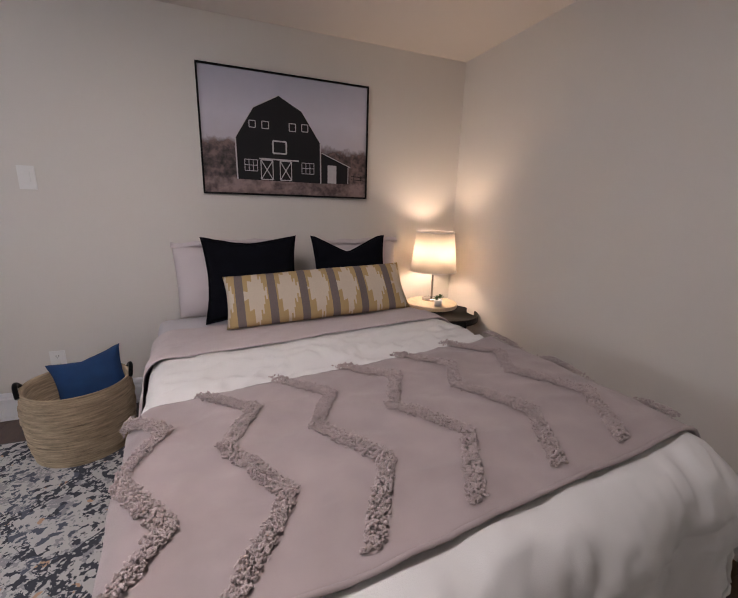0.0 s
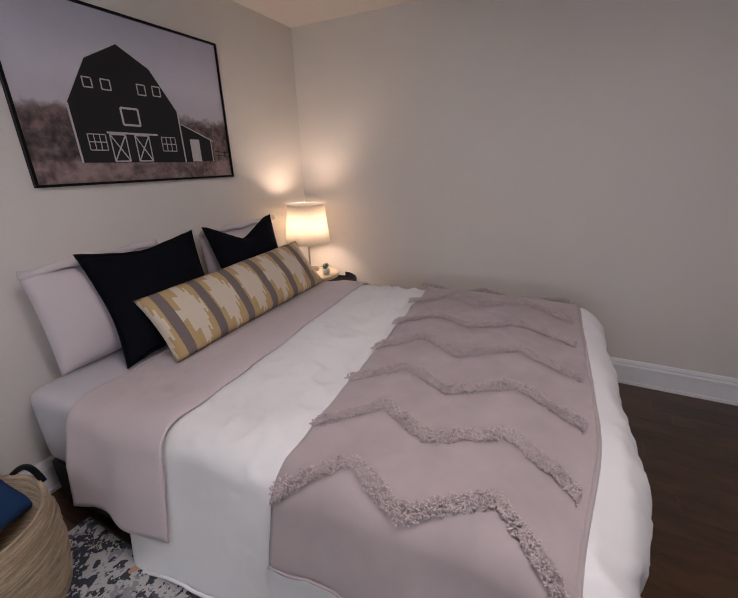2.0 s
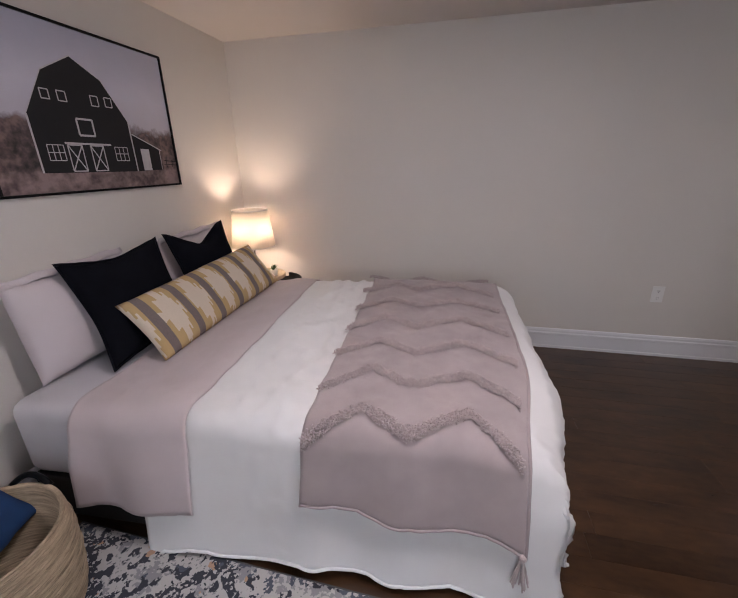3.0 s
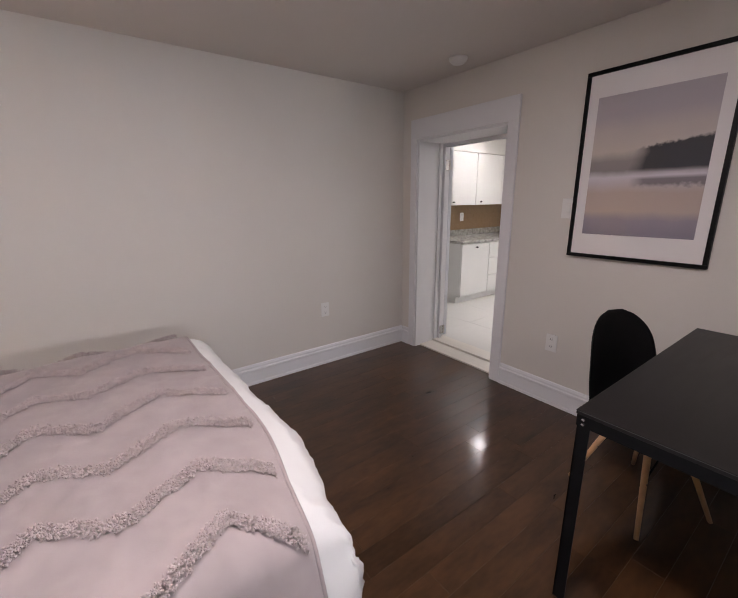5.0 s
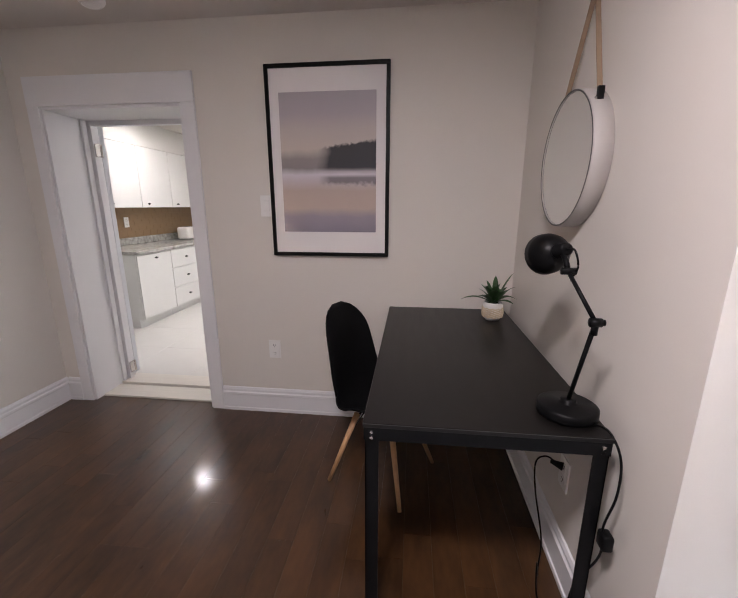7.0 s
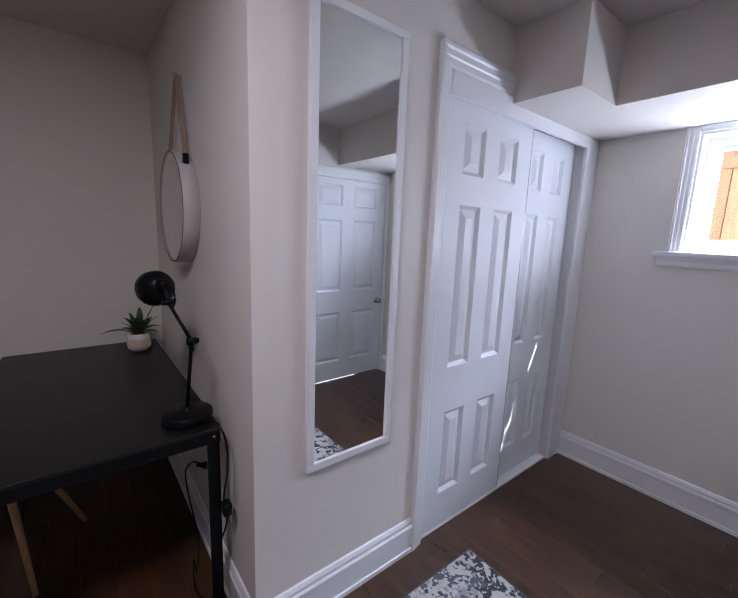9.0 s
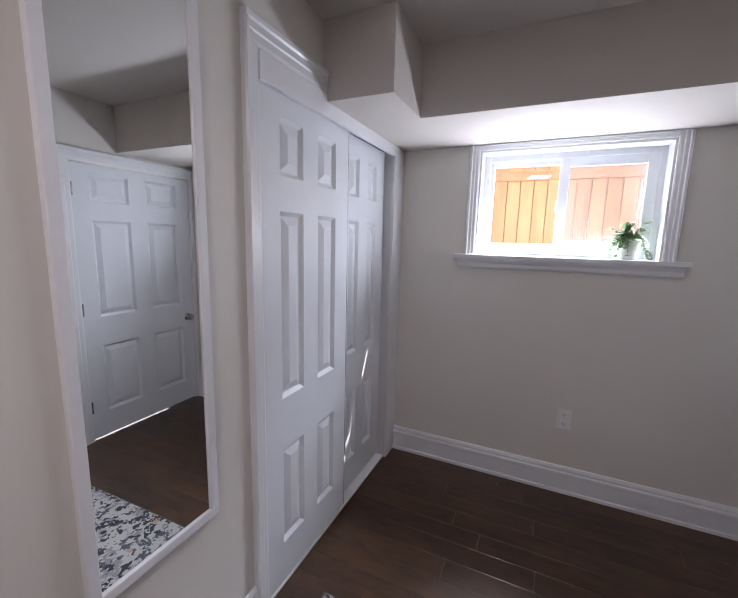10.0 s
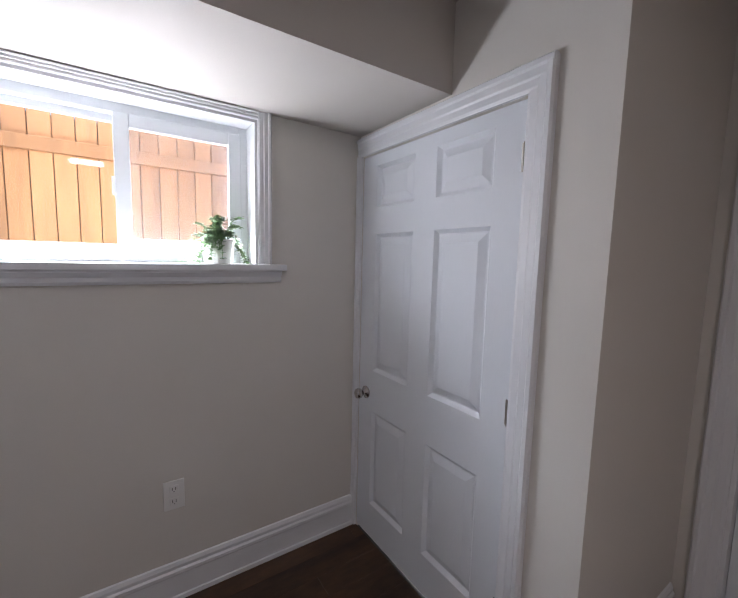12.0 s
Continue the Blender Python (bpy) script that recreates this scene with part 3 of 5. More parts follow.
# kitchen doorway: wide flat casing and deep jamb
y = SOUTH
structure("trim", boxes(((KX0 - 0.085, y, 0), (KX0, y + 0.02, KTOP)), ((KX1, y, 0), (KX1 + 0.08, y + 0.02, KTOP)), ((KX0 - 0.085, y, KTOP), (KX1 + 0.08, y + 0.022, KTOP + 0.17)), bevel=0.003), TRIM, "wide flat white casing round the kitchen doorway", "door trim")
structure("trim", boxes(((KX0, y - SOUTHT, 0), (KX0 + 0.018, y + 0.004, KTOP)), ((KX1 - 0.018, y - SOUTHT, 0), (KX1, y + 0.004, KTOP)), ((KX0 + 0.018, y - SOUTHT, KTOP - 0.018), (KX1 - 0.018, y + 0.004, KTOP)),
                         ((KX1 - 0.035, y - 0.30, 0), (KX1 - 0.018, y - 0.26, KTOP - 0.018)), ((KX1 - 0.052, y - 0.36, 0), (KX1 - 0.018, y - 0.315, KTOP - 0.018)), ((KX0 + 0.018, y - 0.36, 0), (KX0 + 0.04, y - 0.315, KTOP - 0.018)), ((KX0 + 0.04, y - 0.36, KTOP - 0.052), (KX1 - 0.052, y - 0.315, KTOP - 0.018)), bevel=0.003), TRIM, "deep white jamb lining of the kitchen doorway", "door trim")
structure("threshold", boxes(((KX0 + 0.019, y - 0.24, -0.011), (KX1 - 0.019, y - 0.06, 0.014)), ((KX0 + 0.019, y - SOUTHT, -0.011), (KX1 - 0.019, y - 0.25, 0.03)), bevel=0.004), CREAM, "worn cream painted wooden threshold", "threshold")


# ---- doors ----
def panel_frustum(x0, x1, z0, z1, y0, y1, inset):
    bm = bmesh.new()
    a = [bm.verts.new(p) for p in ((x0, y0, z0), (x1, y0, z0), (x1, y0, z1), (x0, y0, z1))]
    i = inset
    b = [bm.verts.new(p) for p in ((x0 + i, y1, z0 + i), (x1 - i, y1, z0 + i), (x1 - i, y1, z1 - i), (x0 + i, y1, z1 - i))]
    bm.faces.new(b)
    for k in range(4):
        bm.faces.new((a[k], a[(k + 1) % 4], b[(k + 1) % 4], b[k]))
    return bm


def six_panel_door(door, w, h=2.03, rows=((0.19, 0.71), (0.93, 1.64), (1.77, 1.975)), st=0.12, mid=0.135, t=0.035):
    """Leaf from x = 0 to w whose face looks along -y at y = 0."""
    cols = [(st, (w - mid) / 2), ((w + mid) / 2, w - st)]
    bm = bmesh.new()
    box(bm, (0, 0.015, 0), (w, t, h))
    for x0, x1 in ((0, st), (cols[0][1], cols[1][0]), (cols[1][1], w)):
        box(bm, (x0, 0, 0), (x1, 0.015, h))
    zs = [0] + [z for r in rows for z in r] + [h]
    for z0, z1 in zip(zs[::2], zs[1::2]):
        for x0, x1 in cols:
            box(bm, (x0, 0, z0), (x1, 0.015, z1))
    part("leaf", bm, DOORW, door)
    for z0, z1 in rows:
        for x0, x1 in cols:
            bm = bmesh.new()
            # sloped sticking round the field, then the raised field
            for a, b in (((x0, 0, z0), (x1, 0, z0 + 0.016)), ((x0, 0, z1 - 0.016), (x1, 0, z1)), ((x0, 0, z0), (x0 + 0.016, 0, z1)), ((x1 - 0.016, 0, z0), (x1, 0, z1))):
                ax, az, bx, bz = a[0], a[2], b[0], b[2]
                outer = [bm.verts.new(p) for p in ((ax, 0.0, az), (bx, 0.0, az), (bx, 0.0, bz), (ax, 0.0, bz))]
                if bx - ax > bz - az:
                    lo, hi = (2, 3) if az == z0 else (0, 1)
                else:
                    lo, hi = (1, 2) if ax == x0 else (0, 3)
                for k in (lo, hi):
                    outer[k].co.y = 0.015
                bm.faces.new(outer)
            fr = panel_frustum(x0 + 0.022, x1 - 0.022, z0 + 0.022, z1 - 0.022, 0.0149, 0.002, 0.032)
            me = finish("tmp", fr, DOORW)
            bm.from_mesh(me)
            bpy.data.meshes.remove(me)
            part("panel", bm, DOORW, door)


def hinge(door, x, z, y):
    bm = boxes(((x - 0.014, y - 0.003, z - 0.045), (x + 0.014, y, z + 0.045)))
    cyl(bm, (x, y - 0.006, z - 0.047), (x, y - 0.006, z + 0.047), 0.006, n=10)
    part("hinge", bm, CHROME, door, "satin nickel butt hinge")


door = tagged(new("door_1"), "closed white six-panel door with a nickel knob", "door", kind="structure")
door.matrix_world = pose(HD0 + 0.004, DOORY + 0.002, 0.012)
six_panel_door(door, HD1 - HD0 - 0.008)
for z in (0.25, 1.0, 1.85):
    hinge(door, HD1 - HD0 - 0.006, z, -0.001)
bm = lathe(bmesh.new(), [(0, 0), (0.033, 0), (0.033, 0.006), (0.014, 0.010), (0.012, 0.030), (0.024, 0.038), (0.028, 0.050), (0.024, 0.062), (0.010, 0.067), (0, 0.068)], 24)
knob = part("knob", bm, CHROME, door, "satin nickel round knob", True)
knob.matrix_local = pose(0.068, 0, 0.80, 90)

# sliding closet doors, hung one behind the other
for name, x0, x1, yy, lab in (("closet_door", -2.21, -1.53, CLOSET - 0.008, "white six-panel sliding closet door in front"), ("closet_door", -2.80, -2.19, CLOSET - 0.056, "white six-panel sliding closet door set behind")):
    d = thing(name, lab, "closet door", pose(x1, yy, 0.018, 0, 0, 180), "sliding closet doors")
    six_panel_door(d, x1 - x0, 2.12 if x0 > -2.5 else 2.103, ((0.19, 0.64), (0.875, 1.65), (1.785, 2.0)), 0.125, 0.115)
    if x0 > -2.5:
        # strip added to draw the shadow line where the two doors overlap
        part("shadow_line_strip", boxes(((x1 - x0, 0.001, 0), (x1 - x0 + 0.006, 0.034, 2.12))), CHROME, d, "narrow metal edge strip drawing the doors' shadow line")
structure("trim", boxes(((CL0, CLOSET - 0.004, 2.098), (CL1, CLOSET + 0.018, 2.192)), bevel=0.002), TRIM, "white fascia board over the sliding closet doors", "closet trim")
structure("floor_track", boxes(((CL0, CLOSET - 0.115, -0.01), (CL1, CLOSET - 0.004, 0.012)), bevel=0.002), TRIM, "white floor track of the sliding doors", "track")

# doorway in the north wall: jamb and a closed door with a speckled panel
structure("trim", boxes(((ND0, NORTH - 0.003, 0), (ND0 + 0.016, NORTH + T, 2.05)), ((ND1 - 0.016, NORTH - 0.003, 0), (ND1, NORTH + T, 2.05)), ((ND0 + 0.016, NORTH - 0.003, 2.034), (ND1 - 0.016, NORTH + T, 2.05))), TRIM, "white jamb of the doorway", "door trim")
d = tagged(new("door_2"), "closed door with a brown speckled panel", "door", kind="structure")
d.matrix_world = pose(ND0 + 0.018, NORTH + 0.05, 0.012)
w = ND1 - ND0 - 0.036
part("leaf", boxes(((0, 0, 0), (0.06, 0.035, 2.02)), ((w - 0.06, 0, 0), (w, 0.035, 2.02)), ((0.06, 0, 0), (w - 0.06, 0.035, 0.1)), ((0.06, 0, 1.9), (w - 0.06, 0.035, 2.02)), bevel=0.002), DOORW, d)
part("panel", boxes(((0.06, 0.012, 0.1), (w - 0.06, 0.024, 1.9))), PRIV, d, "brown speckled panel")

# kitchen door, folded back into the kitchen
d = thing("kitchen_door", "white kitchen door standing open", "door", pose(KX1 - 0.02, SOUTH - SOUTHT - 0.045, 0.035, 0, 0, -14))
part("leaf", boxes(((0.0, 0, 0), (0.80, 0.036, 2.0)), bevel=0.002), DOORW, d)
for z in (0.05, 1.76):
    bm = boxes(((KX1 - 0.062, SOUTH - 0.375, z + 0.03), (KX1 - 0.052, SOUTH - 0.32, z + 0.12)))
    cyl(bm, (KX1 - 0.062, SOUTH - 0.372, z + 0.03), (KX1 - 0.062, SOUTH - 0.372, z + 0.12), 0.007, n=10)
    tagged(part("hinge", bm, CHROME), "satin nickel hinge on the doorway's jamb", "hinge", "hinges of the kitchen doorway")

# ---- window ----
win = tagged(new("window_1"), "white vinyl slider window with one screened half", "window", kind="structure")
fx = WEST - 0.14
bars = [((fx - 0.06, WY0, WZ0), (fx + 0.02, WY0 + 0.05, WZ1)), ((fx - 0.06, WY1 - 0.05, WZ0), (fx + 0.02, WY1, WZ1)), ((fx - 0.06, WY0 + 0.05, WZ0), (fx + 0.02, WY1 - 0.05, WZ0 + 0.05)), ((fx - 0.06, WY0 + 0.05, WZ1 - 0.05), (fx + 0.02, WY1 - 0.05, WZ1))]
part("window_frame", boxes(*bars, bevel=0.004), VINYL, win)
ym = 1.03


def sash(y0, y1, x, wd):
    z0, z1 = WZ0 + 0.045, WZ1 - 0.045
    s = part("sash", boxes(((x, y0, z0), (x + 0.03, y0 + wd, z1)), ((x, y1 - wd, z0), (x + 0.03, y1, z1)), ((x, y0 + wd, z0), (x + 0.03, y1 - wd, z0 + wd)), ((x, y0 + wd, z1 - wd), (x + 0.03, y1 - wd, z1)), bevel=0.003), VINYL, win)
    p = part("pane", boxes(((x + 0.012, y0 + wd, z0 + wd), (x + 0.018, y1 - wd, z1 - wd))), GLASS, s)
    p.visible_shadow = False
    return s


sash(WY0 + 0.04, ym + 0.02, fx - 0.05, 0.032)
s = sash(ym - 0.02, WY1 - 0.04, fx - 0.005, 0.055)
p = part("insect_screen", boxes(((fx - 0.047, ym, WZ0 + 0.06), (fx - 0.045, WY1 - 0.05, WZ1 - 0.06))), SCREEN, win)
p.visible_shadow = False
part("latch", boxes(((fx - 0.012, ym - 0.030, 1.76), (fx + 0.012, ym - 0.019, 1.83)), bevel=0.003), VINYL, win)
part("window_jamb", boxes(((WEST - 0.125, WY0 - 0.001, WZ0), (WEST + 0.002, WY0 + 0.012, WZ1)), ((WEST - 0.125, WY1 - 0.012, WZ0), (WEST + 0.002, WY1 + 0.001, WZ1)), ((WEST - 0.125, WY0 + 0.012, WZ1 - 0.012), (WEST + 0.002, WY1 - 0.012, WZ1 + 0.001))), TRIM, win)
bm = bmesh.new()
casing_bar(bm, (WEST, WY0, WZ0), (WEST, WY0, 2.158), (1, 0, 0), (0, -1, 0), 0.06)
casing_bar(bm, (WEST, WY1, WZ0), (WEST, WY1, 2.158), (1, 0, 0), (0, 1, 0), 0.06)
casing_bar(bm, (WEST - 0.002, WY0, WZ1), (WEST - 0.002, WY1, WZ1), (1, 0, 0), (0, 0, 1), 0.033)
part("window_casing", bm, TRIM, win)
part("window_sill", boxes(((WEST - 0.125, WY0, WZ0 - 0.02), (WEST + 0.001, WY1, WZ0 + 0.004)), ((WEST, 0.43, WZ0 - 0.025), (WEST + 0.045, 1.67, WZ0 + 0.004)), bevel=0.004), TRIM, win)
bm = prism(bmesh.new(), [(0, 0), (0.012, 0), (0.018, 0.012), (0.018, 0.028), (0.030, 0.046), (0.030, 0.055), (0, 0.055)], (WEST, 0.45, WZ0 - 0.08), (WEST, 1.65, WZ0 - 0.08), (1, 0, 0))
part("window_apron", bm, TRIM, win)

# ---- outside: ground, window well, fence ----
structure("ground", boxes(((-60, -60, 1.10), (WEST - WT - 0.02, 60, 1.22)), ((WEST - WT - 0.02, 4.3, 1.10), (60, 60, 1.22)), ((WEST - WT - 0.02, -60, 1.10), (60, -6.2, 1.22))), GROUND, "pale gravel ground outside the window", "ground")
fence = thing("fence", "orange-stained cedar board fence outside the window", "fence", pose(-4.45, 1.0, 1.215))
random.seed(4)
board = finish("board", boxes(((0, -0.0575, 0), (0.02, 0.0575, 1.20)), bevel=0.005), FENCE)
for k in range(-22, 23):
    ob = new("board", board)
    ob.parent = fence
    ob.location = (random.uniform(-0.002, 0.002), k * 0.119, random.uniform(-0.01, 0.01))
# added dark sheet: keeps sky out of the board gaps and darkens them
part("gap_blocking_sheet", boxes(((-0.008, -2.6, 0), (-0.004, 2.6, 1.17))), SLOT, fence)
part("rail", boxes(((0.022, -2.6, 0.93), (0.06, 2.6, 1.016)), bevel=0.004), FENCE, fence)

# ---- kitchen beyond the doorway ----
KY0, KW, KE, KS = SOUTH - SOUTHT, 0.6, 3.70, -5.6
structure("kitchen_wall", boxes(((KE, KS, -0.05), (KE + T, KY0, H)), ((KW - T, KS - T, -0.05), (KE + T, KS, H)), ((KW - T, KS, -0.05), (KW, KY0, H)), ((EAST + T, KY0 - 0.0, -0.05), (KE + T, KY0 + T, H))), mat("kitchen_paint", (0.72, 0.71, 0.68), 0.7, vary=0.02, scale=2, bump=0.02), "white painted kitchen wall", "wall")
structure("kitchen_ceiling", boxes(((KW - T, KS - T, 2.46), (KE + T, KY0, 2.6))), CEIL, "white kitchen ceiling", "ceiling")
kfloor = structure("kitchen_floor", boxes(((KW, KS, -0.05), (KE, KY0, 0.016))), CREAM, "white square tiled kitchen floor", "floor")
tile = finish("tile", boxes(((0.0005, 0.0005, 0), (0.6025, 0.6025, 0.006)), bevel=0.0008), KTILE)
for i in range(5):
    for j in range(6):
        ob = new("tile", tile)
        ob.parent = kfloor
        ob.location = (KW + 0.02 + i * 0.603, KY0 - 0.61 - j * 0.603, 0.0165)

CX = 3.05


def base_cabinet(y0, y1, drawers, label):
    c = thing("base_cabinet", label, "cabinet", pose(CX, (y0 + y1) / 2, 0.023), "kitchen base cabinets")
    w = (y1 - y0) / 2
    part("body", boxes(((0.012, -w + 0.001, 0.10), (KE - CX - 0.01, w - 0.001, 0.875)), ((0.07, -w + 0.001, 0), (KE - CX - 0.01, w - 0.001, 0.10))), KCAB, c)
    zs = [(0.11, 0.36), (0.37, 0.62), (0.63, 0.86)] if drawers else [(0.11, 0.86)]
    for z0, z1 in zs:
        f = part("drawer_front" if drawers else "door", boxes(((-0.008, -w + 0.004, z0), (0.011, w - 0.004, z1)), bevel=0.003), KCAB, c)
        zk = (z0 + z1) / 2 if drawers else z1 - 0.05
        k = cyl(bmesh.new(), (-0.028, 0, zk), (-0.008, 0, zk), 0.014, 0.007, 12)
        box(k, (-0.03, -0.03, zk - 0.006), (-0.022, 0.03, zk + 0.006), 0.002)
        part("knob", k, BLACK, f, "black knob")


base_cabinet(-3.72, -3.10, False, "white kitchen base cabinet with one door")
base_cabinet(-4.34, -3.72, True, "white kitchen base cabinet with three drawers")
base_cabinet(-4.96, -4.34, False, "white kitchen base cabinet with one door")
base_cabinet(-5.58, -4.96, False, "white kitchen base cabinet with one door")
tagged(part("worktop", boxes(((CX - 0.035, -5.59, 0.898), (KE - 0.004, -3.07, 0.938)), ((KE - 0.03, -5.59, 0.938), (KE - 0.004, -3.07, 1.03)), bevel=0.006), GRANITE), "speckled grey granite kitchen worktop with an upstand", "worktop")
splash = structure("backsplash", boxes(((KE - 0.012, KS, 1.03), (KE, -3.07, 1.42))), SPLASH, "brown tiled kitchen backsplash", "backsplash")
st = finish("tile", boxes(((-0.002, 0.0008, 0.0008), (0, 0.1492, 0.0742)), bevel=0.0006), SPLASH)
for j in range(16):
    for k in range(5):
        ob = new("tile", st)
        ob.parent = splash
        ob.location = (KE - 0.012, -3.22 - j * 0.15 - (0.075 if k % 2 else 0), 1.04 + k * 0.075)
for i, (y0, y1) in enumerate(((-3.72, -3.10), (-4.34, -3.72), (-4.96, -4.34), (-5.58, -4.96))):
    c = thing("wall_cabinet", "white kitchen wall cabinet with a black knob", "cabinet", pose(KE - 0.35, (y0 + y1) / 2, 1.42), "kitchen wall cabinets")
    w = (y1 - y0) / 2
    part("body", boxes(((0.014, -w + 0.001, 0), (0.345, w - 0.001, 0.74))), KCAB, c)
    f = part("door", boxes(((-0.006, -w + 0.003, 0.002), (0.013, w - 0.003, 0.738)), bevel=0.003), KCAB, c)
    k = cyl(bmesh.new(), (-0.026, 0.2, 0.045), (-0.006, 0.2, 0.045), 0.012, 0.006, 12)
    box(k, (-0.028, 0.175, 0.039), (-0.02, 0.225, 0.051), 0.002)
    part("knob", k, BLACK, f, "black knob")
structure("kitchen_soffit", boxes(((KE - 0.358, -5.59, 2.163), (KE - 0.002, -3.09, 2.458))), mat("soffit_paint", (0.72, 0.71, 0.68), 0.7, vary=0.02, bump=0.02), "white boxed soffit over the wall cabinets", "soffit")
t = thing("toaster", "small white toaster on the kitchen worktop", "toaster", pose(3.42, -4.75, 0.938))
part("body", boxes(((-0.09, -0.14, 0.01), (0.09, 0.14, 0.19)), bevel=0.03), POT, t, "", True)
part("slot", boxes(((-0.05, -0.11, 0.186), (-0.02, 0.11, 0.192))), SLOT, t)
part("slot", boxes(((0.02, -0.11, 0.186), (0.05, 0.11, 0.192))), SLOT, t)
# the fixture at x 1.45 is made up to carry the fill lamp
for x, y in ((2.85, -3.55), (1.45, -3.9)):
    cl = thing("ceiling_light", "unseen round flush kitchen ceiling light, lit", "ceiling light", pose(x, y, 2.46), "kitchen ceiling lights")
    part("base", lathe(bmesh.new(), [(0, 0), (0.11, 0), (0.11, -0.03), (0.10, -0.045), (0, -0.045)], 32), POT, cl)


# ---- outlets and switches ----
def wall_plate(name, label, m, kind):
    """A plate in the xz plane whose face looks along -y."""
    p = thing(name, label, "outlet" if kind == "outlet" else "switch", m)
    part("plate", boxes(((-0.041, -0.007, -0.065), (0.041, 0, 0.065)), bevel=0.002), PLATE, p)
    if kind == "outlet":
        for z in (-0.028, 0.028):
            part("socket", boxes(((-0.017, -0.009, z - 0.017), (0.017, -0.006, z + 0.017)), bevel=0.0014), PLATE, p)
            part("slot", boxes(((-0.008, -0.0098, z - 0.004), (-0.0055, -0.0089, z + 0.008)), ((0.0055, -0.0098, z - 0.004), (0.008, -0.0089, z + 0.008)), ((-0.002, -0.0098, z - 0.012), (0.002, -0.0089, z - 0.008))), SLOT, p)
    elif kind == "switch":
        part("rocker", boxes(((-0.017, -0.011, -0.034), (0.017, -0.006, 0.034)), bevel=0.002), PLATE, p)
    return p


wall_plate("power_outlet", "white duplex power outlet low on the wall under the window", pose(WEST, 1.17, 0.49, 0, 0, 90), "outlet")
wall_plate("power_outlet", "white duplex power outlet behind the basket", pose(-0.365, NORTH, 0.36), "outlet")
wall_plate("power_outlet", "white duplex power outlet beside the desk chair", pose(0.868, SOUTH, 0.478, 0, 0, 180), "outlet")
wall_plate("power_outlet", "white duplex power outlet under the desk", pose(NOOK, -0.52, 0.42, 0, 0, 90), "outlet")
wall_plate("power_outlet", "white duplex power outlet low on the long bare wall", pose(EAST, -0.582, 0.530, 0, 0, -90), "outlet")
wall_plate("light_switch", "white rocker light switch plate near the doorway", pose(-0.36, NORTH, 1.475), "switch")
wall_plate("light_switch", "white light switch plate behind the framed print", pose(0.862, SOUTH, 1.44, 0, 0, 180), "switch")
wall_plate("power_outlet", "white power outlet on the brown backsplash", pose(KE - 0.016, -3.82, 1.23, 0, 0, -90), "outlet")
sd = thing("smoke_detector", "round white smoke detector on the ceiling", "smoke detector", pose(1.64, -1.26, CEILZ))
part("body", lathe(bmesh.new(), [(0, 0), (0.066, 0), (0.066, -0.012), (0.060, -0.022), (0.045, -0.034), (0.02, -0.038), (0, -0.038)], 32), PLATE, sd, "", True)
part("ring", lathe(bmesh.new(), [(0.040, -0.0345), (0.044, -0.0375), (0.048, -0.033)], 32, closed=True), PLATE, sd)

# ---- rug ----
rug = thing("rug", "distressed ivory and charcoal patterned area rug on the plank floor", "rug", pose(-0.725, 1.408, 0.0, 0, 0, -1.2))
bm = grid(bmesh.new(), lambda u, v: Vector(((u - 0.5) * 1.876, (v - 0.5) * 2.42, 0.009 + 0.001 * noise.noise((u * 9, v * 9, 0)))), 24, 30)
thicken(bm, 0.008)
part("field", bm, RUG, rug)
edge = bmesh.new()
c = [(-0.940, -1.212, 0.006), (0.940, -1.212, 0.006), (0.940, 1.212, 0.006), (-0.940, 1.212, 0.006), (-0.940, -1.212, 0.006)]
for a, b_ in zip(c, c[1:]):
    tube(edge, [a, b_], 0.005, 6)
part("binding", edge, SLOT, rug, "dark bound edge")

# ---- bed ----
BX0, BX1, BY0, BY1, BTOP = 0.27, 1.83, 0.60, 2.80, 0.655
BED_M = Matrix.Translation((0.28, 2.82, 0)) @ pose(0, 0, 0, 0, 0, 3.5) @ Matrix.Translation((-0.28, -2.82, 0))  # the bed stands slightly askew
bed = thing("bed", "low black platform bed with a grey-sheeted mattress", "bed", BED_M)
part("base", boxes(((BX0 - 0.03, BY0 + 0.12, 0.03), (BX1 - 0.02, BY1, 0.25)), bevel=0.01), mat("black_bed_base", (0.008, 0.006, 0.006), 0.8, vary=0.2, scale=12, bump=0.05), bed, "black fabric bed base")
for x in (BX0 + 0.12, BX1 - 0.12):
    for y in (BY0 + 0.18, BY1 - 0.08):
        part("leg", cyl(bmesh.new(), (x, y, 0), (x, y, 0.03), 0.03, 0.035), BLACK, bed)
SAG = 0.072                              # the mattress has sunk on the side towards the rug
bm = bmesh.new()
box(bm, (BX0, BY0 + 0.06, 0.251), (BX1, BY1 + 0.01, BTOP - 0.01))
bmesh.ops.bevel(bm, geom=bm.edges[:], offset=0.07, segments=5, affect="EDGES", profile=0.6)
for v in bm.verts:
    head = (v.co.y - BY0) / (BY1 - BY0)
    across = (BX1 - v.co.x) / (BX1 - BX0)
    if v.co.z > 0.4:
        v.co.z -= (0.065 - 0.04 * head) * across
    v.co.x -= (0.055 * head - 0.02) * across
part("mattress", bm, FITTED, bed, "mattress in a pale grey fitted sheet", True)


